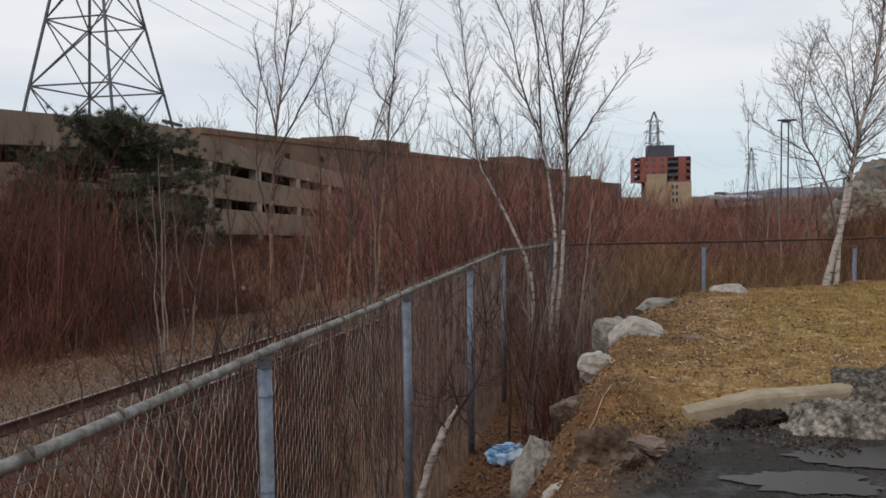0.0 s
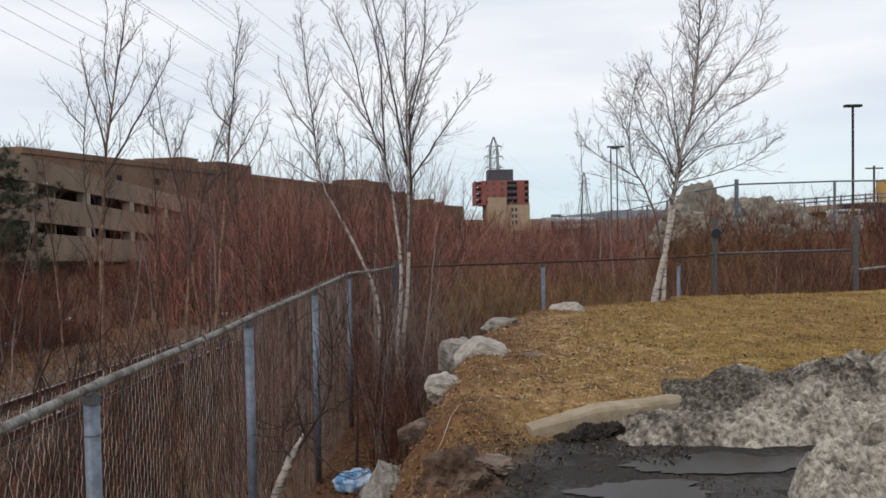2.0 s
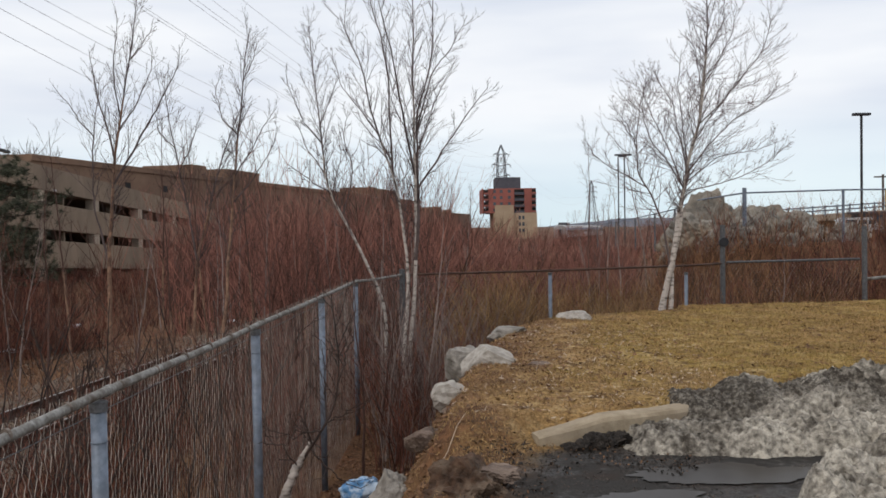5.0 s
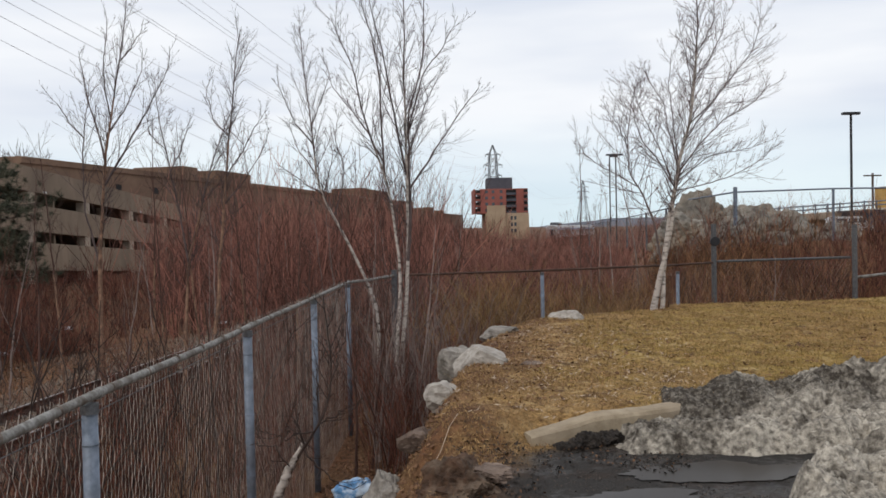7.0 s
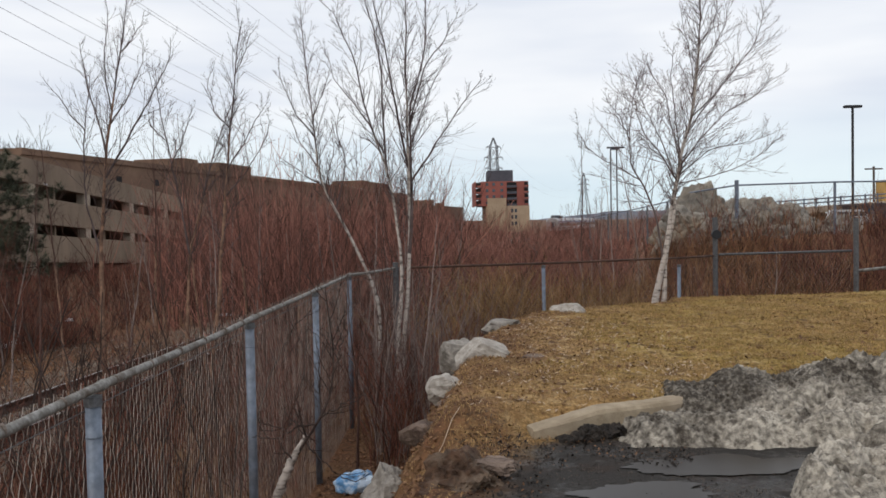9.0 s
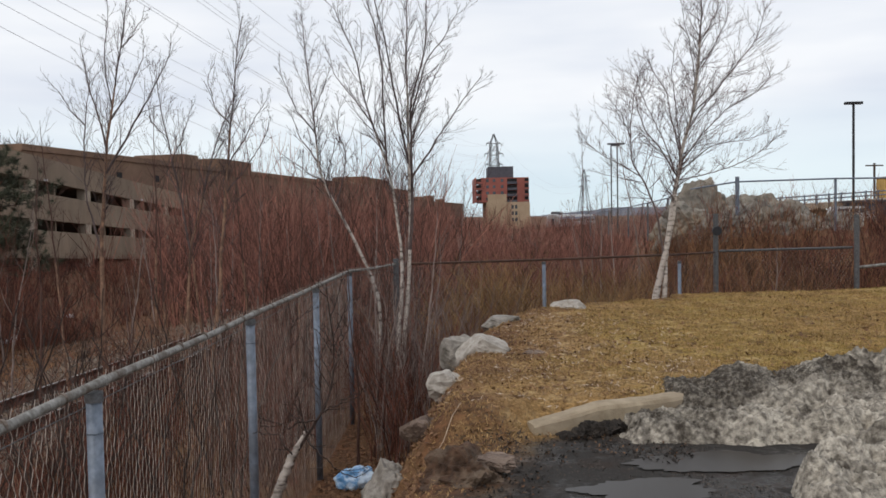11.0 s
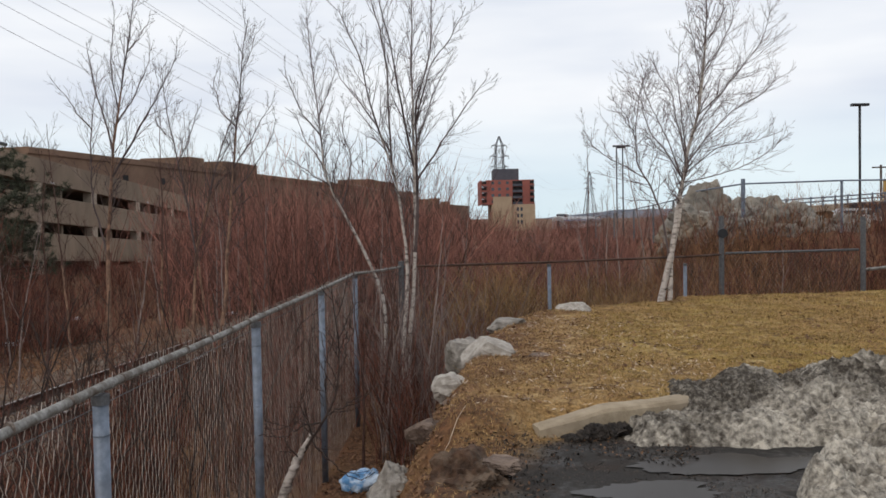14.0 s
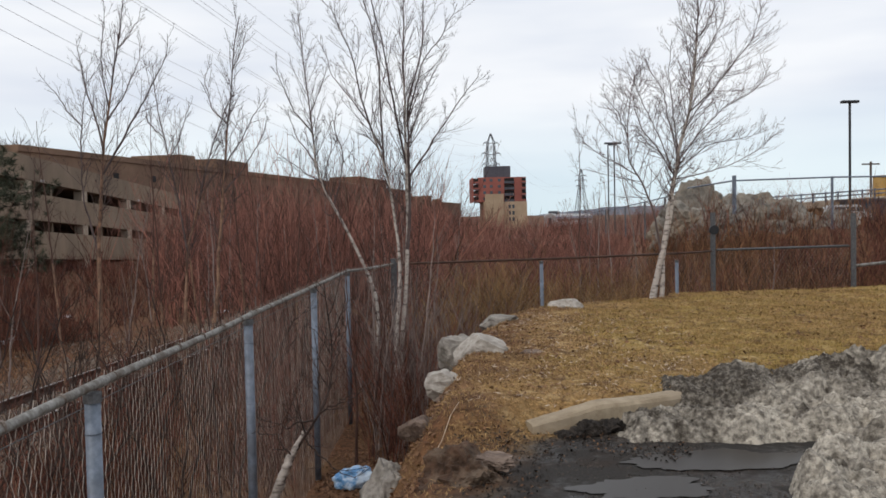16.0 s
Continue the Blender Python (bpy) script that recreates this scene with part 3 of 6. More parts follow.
# ---- buildings ----
def build_garage():
    """Decks that climb to a crest and fall again along the street."""
    g = thing("parking_garage", "long tan concrete parking garage with dark open decks", "parking garage")
    g.matrix_world = pose(-31, 0, 0, 0, 0, -math.degrees(math.atan(0.01)))
    depth, crest = 34.0, 56.0

    def slab(name, x0, x1, y0, y1, z0, z1, mat, label="", bevel=0.0):
        bm = boxed(x0, x1, y0, y1, z0, z1, bevel=bevel)
        for v in bm.verts:
            v.co.z -= 0.04 * (crest - v.co.y) if v.co.y < crest else 0.05 * (v.co.y - crest)
        return part(name, bm, mat, g, label)

    for y0, y1 in ((14.0, crest), (crest, 112.0)):
        for top, low in ((7.45, 5.6), (4.65, 2.6), (1.75, -0.4), (-1.45, -4.2)):
            slab("parapet", -0.35, 0, y0, y1, low, top, M_CONCRETE)
            if low > -1:
                slab("deck", -depth, -0.36, y0, y1, low - 0.02, low + 0.35, M_CONCRETE)
        # Lowest deck and back wall carry the garage's inner shade as near-black colour.
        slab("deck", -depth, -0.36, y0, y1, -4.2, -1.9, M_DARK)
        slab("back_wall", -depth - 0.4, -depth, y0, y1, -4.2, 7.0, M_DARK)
    slab("end_wall", -depth, -0.36, 111.6, 112.0, -4.0, 7.3, M_CONCRETE)
    for y in (24.0, 34.0, 44.0, 54.0, 64.0, 74.0, 84.5, 95.0, 105.0):
        for low, high in ((4.6, 5.65), (1.7, 2.65), (-1.5, -0.35)):
            slab("pillar", -0.8, -0.06, y - 0.55, y + 0.55, low, high, M_CONCRETE_LIGHT)
            slab("pillar", -1.2, -0.6, y + 4.7, y + 5.0, low, high, M_CONCRETE)
    for y in (66.0, 87.0):
        slab("ceiling_lamp", -0.34, 0.10, y - 0.2, y + 0.2, 5.65, 5.8, M_WHITE, "small white lamp")
    slab("lamp_post", -6.1, -5.9, 69.0, 69.2, 7.0, 9.4, M_POLE)
    slab("lamp_head", -6.2, -5.8, 67.6, 70.6, 9.4, 9.6, M_POLE)


def build_brick_block():
    h = thing("brick_building", "long low brown brick building behind the brush", "building")
    h.matrix_world = pose(-66, 0, 0, 0, 0, -math.degrees(math.atan(0.23)))
    k = 1.026
    part("wall", boxed(-30, 0, 92 * k, 262 * k, -2, 10.0), M_BRICKWALL, h)
    part("parapet", boxed(-30, 0.2, 92 * k, 262 * k, 10.0, 10.7), M_BRICKWALL, h)
    part("low_wing", boxed(-30, 0, 262 * k, 345 * k, -2, 8.0), M_BRICKWALL, h)
    for y0, y1, z in ((127, 131, 12.2), (138, 149.6, 12.3), (214, 219, 13.0), (221, 237, 12.9)):
        part("roof_house", boxed(-9, -0.5, y0 * k, y1 * k, 10.7, z), M_BRICKWALL, h)
    for y0, z in ((285, 9.6), (300, 10.2), (318, 9.4)):
        part("chimney", boxed(-6, -3, y0 * k, (y0 + 4) * k, 8.0, z), M_BRICKWALL, h)
    for y in (112.0, 121.0, 160.0, 181.0):
        part("window", boxed(-0.2, 0.03, y, y + 1.2, 7.6, 8.5), M_DARK, h)


def build_tower():
    h = thing("apartment_tower", "red brick apartment tower with recessed balconies and a tan base", "apartment building")
    d = 300.0
    x0, x1 = 0.0523 * d, 0.1172 * d
    zb, zt = 1.6 + 0.0195 * d, 1.6 + 0.0490 * d
    part("wall", boxed(x0 + 2.3, x1, d + 0.6, d + 22, zb, zt), M_TOWER_RED, h, "red brick storeys")
    for a, b in ((2.3, 11.6), (15.2, 17.9)):
        part("wall", boxed(x0 + a, x0 + b, d, d + 0.6, zb, zt), M_TOWER_RED, h)
    part("corner_pier", boxed(x0, x0 + 0.5, d, d + 20, zb, zt), M_TOWER_RED, h)
    part("base", boxed(x0 + 4.0, x1 + 0.15, d - 0.6, d + 22, -2, zb), M_TOWER_TAN, h, "tan rendered base")
    part("porch_block", boxed(x0 + 4.5, x0 + 11.2, d - 1.4, d - 0.6, -2, zb + 2.8), M_TOWER_TAN, h)
    part("roof_house", boxed(0.0695 * d, 0.0999 * d, d + 4, d + 16, zt, 1.6 + 0.0622 * 304), M_SLATE, h, "dark grey plant room")
    n = 4
    for i in range(n):
        z = zb + (zt - zb) * (i + 0.30) / n
        for a, b in ((0.5, 2.3), (11.6, 15.2), (17.9, 19.47)):
            part("balcony_floor", boxed(x0 + a, x0 + b, d - 0.3, d + 0.6, z - 0.75, z - 0.5), M_SLATE, h)
            # No real hollow here: a near-black panel paints the shade behind the rail.
            w = part("balcony", boxed(x0 + a, x0 + b, d + 0.45, d + 0.598, z - 0.5, z + 1.2), M_DARK, h, "dark panel painted as the shade in a balcony recess")
            part("balcony_rail", boxed(x0 + a, x0 + b, d - 0.3, d - 0.2, z - 0.5, z + 0.1), M_TOWER_RED if a < 1 or a > 17 else M_SLATE, w)
        for a in (4.0, 6.4, 9.3):
            part("window", boxed(x0 + a, x0 + a + 1.0, d - 0.05, d + 0.3, z, z + 1.0), M_GLASS, h)
    for i in range(3):
        z = zb - 2.4 - i * 2.3
        for a in (13.0, 14.3):
            part("window", boxed(x0 + a, x0 + a + 0.8, d - 0.68, d - 0.3, z, z + 1.3), M_GLASS, h)
    part("antenna", pipe(bmesh.new(), (x0 + 9.7, d + 8, zt + 3.8), (x0 + 9.7, d + 8, zt + 6.0), 0.12, 6), M_STEEL_DARK, h)


build_garage()
build_brick_block()
build_tower()


# ---- pylons and cables ----
def lattice(name, label, x, y, z0, levels, arms, bar, yaw=0.0):
    """A four-legged steel lattice tower. levels: (height, half width); arms: (height, half length)."""
    t = thing(name, label, "pylon", pose(x, y, 0, 0, 0, yaw))
    corner = lambda i, z, w: np.array((w * (1, 1, -1, -1)[i % 4], w * (1, -1, -1, 1)[i % 4], z))
    for i in range(4):
        v, f = chain([corner(i, z, w) for z, w in levels], np.full(len(levels), bar), 4)
        child(new("leg", raw_mesh("leg", v, f, M_STEEL_DARK)), t)
        q0, q1 = [], []
        for (za, wa), (zb, wb) in zip(levels, levels[1:]):
            a, b, c, d = corner(i, za, wa), corner(i + 1, za, wa), corner(i, zb, wb), corner(i + 1, zb, wb)
            mid = (c + d) / 2
            if zb - za > 5 * bar * 12:
                lo = a + (c - a) * 0.5, b + (d - b) * 0.5
                q0 += [a, b, c, (a + mid) / 2, (b + mid) / 2, lo[0], lo[1]]
                q1 += [mid, mid, d, lo[0], lo[1], (lo[0] + lo[1]) / 2, (lo[0] + lo[1]) / 2]
            else:
                q0 += [a, b, c]
                q1 += [d, c, d]
        if y < 100:
            for a, b in zip(q0, q1):
                tubes("brace", [a], [b], bar * 0.5, bar * 0.5, M_STEEL_DARK, 4, t)
        else:
            tagged(tubes("bracing", q0, q1, bar * 0.5, bar * 0.5, M_STEEL_DARK, 4, t), kind="stuff")
    for z, half in arms:
        w = np.interp(z, [l[0] for l in levels], [l[1] for l in levels])
        for s in (-1, 1):
            p0 = [(s * w, w, z), (s * w, -w, z), (s * w, 0, z + half * 0.25)]
            p1 = [(s * half, 0, z)] * 3
            arm = tubes("crossarm", p0, p1, bar * 0.6, bar * 0.6, M_STEEL_DARK, 4, t)
            tubes("insulator", [(s * half, 0, z)], [(s * half, 0, z - half * 0.3)], bar * 0.7, bar * 0.7, M_CAP, 5, arm)
    return t


def build_lines():
    near = (-40.7, 65.0)
    lattice("power_pylon", "tall grey steel lattice power pylon behind the garage", *near, -2,
            [(-2, 6.1), (4, 5.0), (11.4, 3.75), (16.9, 2.78), (22, 1.9), (28, 1.5), (34, 1.3), (40, 1.1), (44, 0.2)],
            [(26, 3.2), (30.5, 3.2), (36, 3.2), (42, 3.0)], 0.15, -4)
    far = (0.0757 * 400, 400.0)
    lattice("power_pylon", "distant steel lattice pylon behind the apartment tower", *far, 0,
            [(-2, 4.4), (10, 3.6), (20, 2.6), (27, 1.9), (32.0, 1.8), (37.5, 1.6), (42, 0.2)], [(27.5, 4.2), (32.6, 4.5), (37.6, 3.6)], 0.2, 8)
    lattice("power_pylon", "small far-off steel lattice pylon", 0.1836 * 620, 620.0, 0,
            [(-2, 4.6), (9, 3.6), (18, 2.4), (26, 1.5), (32, 1.2), (37, 0.2)], [(24.5, 4.0), (28.5, 4.4), (32, 4.0)], 0.2, 8)
    third = (0.1836 * 620, 620.0)

    def cable(p, q, sag):
        t = np.linspace(0, 1, 48)
        line = np.array(p)[None] + (np.array(q) - np.array(p))[None] * t[:, None]
        line[:, 2] -= 4 * sag * t * (1 - t)
        v, f = chain(line, np.full(len(t), 0.023), 4)
        tagged(new("power_cable", raw_mesh("power_cable", v, f, M_CABLE, True)), "thin grey overhead power cable", "cable", group="overhead power cables")

    for side, z0, z1, sag in ((-1, 22.9, 26.5, 15), (-1, 24.9, 26.9, 13), (-1, 26.3, 31.6, 12), (-1, 27.4, 32.0, 10), (1, 29.4, 26.5, 10), (1, 29.8, 26.9, 10),
                              (1, 34.2, 31.6, 10), (1, 34.9, 32.0, 10), (-1, 41.5, 36.5, 10), (1, 39.3, 36.5, 9.5)):
        cable((near[0] + side * 2.8, near[1], z0), (far[0] + side * 4.6, far[1], z1), sag)
    for side, z0, z1 in ((1, 36.6, 31.0), (1, 31.6, 27.5), (-1, 36.6, 31.0)):
        cable((far[0] + side * 4.6, far[1], z0), (third[0] + side * 4.0, third[1], z1), 13)


build_lines()


# ---- bare trees and brush ----
def grow(segs, p, d, length, r, level, rs, spec):
    """Adds the pieces of one limb and its side limbs: (start, end, radius, radius, level, shade)."""
    n = spec["pieces"][level]
    pts, rad = [np.array(p, float)], [r]
    d = np.array(d, float)
    step_len = length / n
    shade = rs.rand()
    for i in range(n):
        d = d + rs.normal(0, spec["wander"][level], 3) + np.array([0, 0, spec["lift"][level]])
        d /= np.linalg.norm(d)
        pts.append(pts[-1] + d * step_len)
        rad.append(r * (1 - (1 - spec["taper"]) * (i + 1) / n))
    for i in range(n):
        segs.append((pts[i], pts[i + 1], rad[i], rad[i + 1], level, shade))
    if level + 1 < len(spec["pieces"]):
        count = spec["count"][level]
        for c in range(count):
            s = spec["from"][level] + (1 - spec["from"][level]) * (c + rs.rand()) / count
            k = min(int(s * n), n - 1)
            q = pts[k] + (pts[k + 1] - pts[k]) * (s * n - k)
            main = pts[k + 1] - pts[k]
            main /= np.linalg.norm(main)
            az = rs.rand() * 2 * np.pi
            side = np.array([math.cos(az), math.sin(az), 0.0])
            side -= main * side.dot(main)
            side /= max(np.linalg.norm(side), 1e-6)
            a = radians(spec["angle"][level] + rs.normal(0, 7))
            rr = max((rad[k] * spec["thin"][level]), spec["least"])
            ll = length * spec["ratio"][level] * (1.15 - spec["shrink"] * s) * (0.7 + 0.6 * rs.rand())
            grow(segs, q, main * math.cos(a) + side * math.sin(a), ll, rr, level + 1, rs, spec)


BIRCH = dict(pieces=(12, 7, 5, 4), wander=(0.03, 0.06, 0.09, 0.12), lift=(0.02, 0.05, 0.06, 0.04), taper=0.25, count=(15, 9, 6), **{"from": (0.28, 0.12, 0.1)},
             angle=(30, 34, 36), thin=(0.5, 0.55, 0.6), least=0.0019, ratio=(0.42, 0.42, 0.45), shrink=0.7)


def bent(path, n, rs, sway=0.04):
    """A smooth line through a few (x, z) places, swaying a little in depth."""
    p = np.array(path, float)
    s = np.concatenate([[0], np.cumsum(np.linalg.norm(np.diff(p, axis=0), axis=1))])
    t = np.linspace(0, s[-1], n)
    x, z = np.interp(t, s, p[:, 0]), np.interp(t, s, p[:, 1])
    for _ in range(2):
        x[1:-1] = (x[:-2] + 2 * x[1:-1] + x[2:]) / 4
    y = np.cumsum(rs.normal(0, sway, n)) * 0.6
    return np.stack([x, y - y[0], z], -1), s[-1]


def tree(name, label, at, paths, seed, bark, limb, twig, limbs=12, twigs=(8, 5), spread=36, reach=0.27, group=""):
    """One bare tree. paths: (line, radius at the foot, radius at the tip, share of it that is bare)."""
    rs = np.random.RandomState(seed)
    t = thing(name, label, "tree", pose(*at), group)
    fine, grown = [], np.empty((0, 3))
    spec = dict(BIRCH, pieces=(6, 5, 4), wander=(0.08, 0.10, 0.12), lift=(0.07, 0.07, 0.04), count=twigs, angle=(32, 36), thin=(0.68, 0.8), ratio=(0.58, 0.5), taper=0.42, least=0.0025,
                **{"from": (0.12, 0.1)})
    for k, (line, r0, r1, bare) in enumerate(paths):
        pts, length = bent(line, 26, rs, 0.03)
        fork = k and line[0][1] > 0.3
        deep = (rs.uniform(-0.6, 0.6) if fork else 0.0) * np.linspace(0, 1, len(pts)) ** 1.2 * min(length, 2.5) * 0.7
        pts[:, 1] += deep
        pts[:, 0] += (at[0] + pts[:, 0]) * deep / at[1]
        pts[:, 2] += (at[2] + pts[:, 2] - EYE) * deep / at[1]
        kink = np.cumsum(rs.normal(0, 0.007, (len(pts), 2)), axis=0) * np.minimum(np.arange(len(pts)) / 8, 1)[:, None]
        pts[:, (0, 2)] += kink - np.linspace(0, 1, len(pts))[:, None] * kink[-1]
        if fork:
            # each limb springs from the nearest place on the limbs before it
            near = grown[np.argmin(np.linalg.norm((grown - pts[0])[:, (0, 2)], axis=1))]
            gap = near - pts[0]
            pts[:, 1] += gap[1]
            pts[:, (0, 2)] += gap[[0, 2]] * np.clip(1 - np.arange(len(pts)) / 8, 0, 1)[:, None]
        fill = np.linspace(0, len(pts) - 1, 4 * len(pts))
        grown = np.concatenate([grown, np.stack([np.interp(fill, np.arange(len(pts)), pts[:, c]) for c in range(3)], -1)])
        rad = r0 + (r1 - r0) * np.linspace(0, 1, len(pts)) ** 0.8
        if line[0][1] < 0.3:
            rad[:2] *= (1.3, 1.1)
        rad *= 1 + rs.normal(0, 0.05, len(pts))
        turn = int((rad > 0.015).sum()) if r0 > 0.03 else 0
        if turn > 2:
            nm = "trunk" if line[0][1] < 0.3 else "limb"
            v, f = chain(pts[:turn], rad[:turn], 9)
            child(new(nm, raw_mesh(nm, v, f, bark, True, np.full(len(v), rs.rand()))), t)
        if turn < len(pts) - 2:
            v, f = chain(pts[max(turn - 1, 0):], rad[max(turn - 1, 0):], 7)
            child(new("limb", raw_mesh("limb", v, f, limb, True, np.full(len(v), rs.uniform(0.3, 1.0)))), t)
        count = max(4, int(limbs * length / 4))
        for c in range(count):
            s = bare + (0.99 - bare) * (c + rs.rand()) / count
            q = s * (len(pts) - 1)
            i = min(int(q), len(pts) - 2)
            p = pts[i] + (pts[i + 1] - pts[i]) * (q - i)
            main = pts[i + 1] - pts[i]
            main /= np.linalg.norm(main)
            az = rs.rand() * 2 * np.pi
            side = np.array([math.cos(az), math.sin(az), 0.1])
            side -= main * side.dot(main)
            side /= np.linalg.norm(side)
            a = radians(spread + rs.normal(0, 8))
            ll = (reach * min(length, 3.5) * (1.1 - 0.75 * s) + 0.16) * rs.uniform(0.5, 1.35)
            segs = []
            grow(segs, p, main * math.cos(a) + side * math.sin(a), ll, min(max(rad[i] * 0.42, 0.0038), 0.0065), 0, rs, spec)
            run = [g for g in segs if g[4] == 0]
            v, f = chain([run[0][0]] + [g[1] for g in run], [run[0][2]] + [g[3] for g in run], 5)
            child(new("limb", raw_mesh("limb", v, f, limb, True, np.full(len(v), run[0][5]))), t)
            fine += [g for g in segs if g[4] > 0]
    a = [np.array([g[i] for g in fine]) for i in range(4)]
    tagged(tubes("twig", *a, twig, 3, t, np.array([g[5] for g in fine])), kind="stuff")
    return t


def stems_stuff(name, label, xs, ys, heights, mat, seed, radius=0.008, twigs=5, lean=0.13, twig_len=0.35, category="brush", bunch=1, knots=4, bent_twigs=True):
    """Many thin upright stems with side twigs, rooted on the ground, as one mass."""
    rs = np.random.RandomState(seed)
    n = len(xs)
    root = np.arange(n) // bunch * bunch
    out = rs.normal(0, 1, (n, 2))
    xs, ys = xs[root] + out[:, 0] * 0.05 * bunch ** 0.5, ys[root] + out[:, 1] * 0.05 * bunch ** 0.5
    heights = heights[root] * rs.uniform(0.45, 1.05, n) if bunch > 1 else heights
    base = np.stack([xs, ys, ground_z(xs, ys) - 0.05], -1)
    d = rs.normal(0, lean, (n, 2)) + out * (0.10 if bunch > 1 else 0.0)
    bend = rs.normal(0, lean * 1.1, (n, 2))
    pts = []
    for i in range(knots + 1):
        s = i / knots
        off = d * s + bend * s * s
        jit = rs.normal(0, 0.022, (n, 2)) * s
        pts.append(base + np.concatenate([(off + jit) * heights[:, None], (heights * s)[:, None]], 1))
    rad = radius * (heights / heights.mean()) ** 0.5 * rs.uniform(0.7, 1.4, n)
    tone = rs.rand(n) ** 1.6
    P0, P1, R0, R1, T = [], [], [], [], []
    for i in range(knots):
        P0.append(pts[i]); P1.append(pts[i + 1])
        R0.append(rad * (1 - 0.8 * i / knots)); R1.append(rad * (1 - 0.8 * (i + 1) / knots)); T.append(tone)
    for _ in range(twigs):
        s = rs.uniform(0.25, 0.98, n) * knots
        k = np.minimum(s.astype(int), knots - 1)
        allp = np.stack(pts, 0)
        a, b = allp[k, np.arange(n)], allp[k + 1, np.arange(n)]
        q = a + (b - a) * (s - k)[:, None]
        az = rs.uniform(0, 2 * np.pi, n)
        ln = heights * twig_len * rs.uniform(0.35, 1.0, n) * (1.15 - s / knots * 0.7)
        out = rs.uniform(0.3, 0.9, n)
        mid = q + np.stack([np.cos(az) * out * ln * 0.55, np.sin(az) * out * ln * 0.55, ln * 0.45], -1)
        end = mid + np.stack([np.cos(az) * out * ln * 0.3, np.sin(az) * out * ln * 0.3, ln * 0.55], -1)
        r = rad * 0.42
        if bent_twigs:
            P0 += [q, mid]; P1 += [mid, end]; R0 += [r, r * 0.75]; R1 += [r * 0.75, r * 0.3]; T += [tone, tone]
        else:
            P0.append(q); P1.append(end); R0.append(r); R1.append(r * 0.3); T.append(tone)
    ob = tubes(name, np.concatenate(P0), np.concatenate(P1), np.concatenate(R0), np.concatenate(R1), mat, 3, None, np.concatenate(T))
    return tagged(ob, label, category, kind="stuff")


def scatter(n, x0, x1, y0, y1, keep, seed, clump=2.0, amount=0.15):
    """n random places in a stretch, thinned into clumps; keep(x, y) says where."""
    rs = np.random.RandomState(seed)
    xs, ys = np.empty(0), np.empty(0)
    while len(xs) < n:
        x, y = rs.uniform(x0, x1, n * 2), rs.uniform(y0, y1, n * 2)
        ok = keep(x, y) & (fbm(x, y, clump, 3, seed + 0.5) + rs.normal(0, 0.2, n * 2) > amount - 0.2)
        xs, ys = np.concatenate([xs, x[ok]]), np.concatenate([ys, y[ok]])
    return xs[:n], ys[:n]


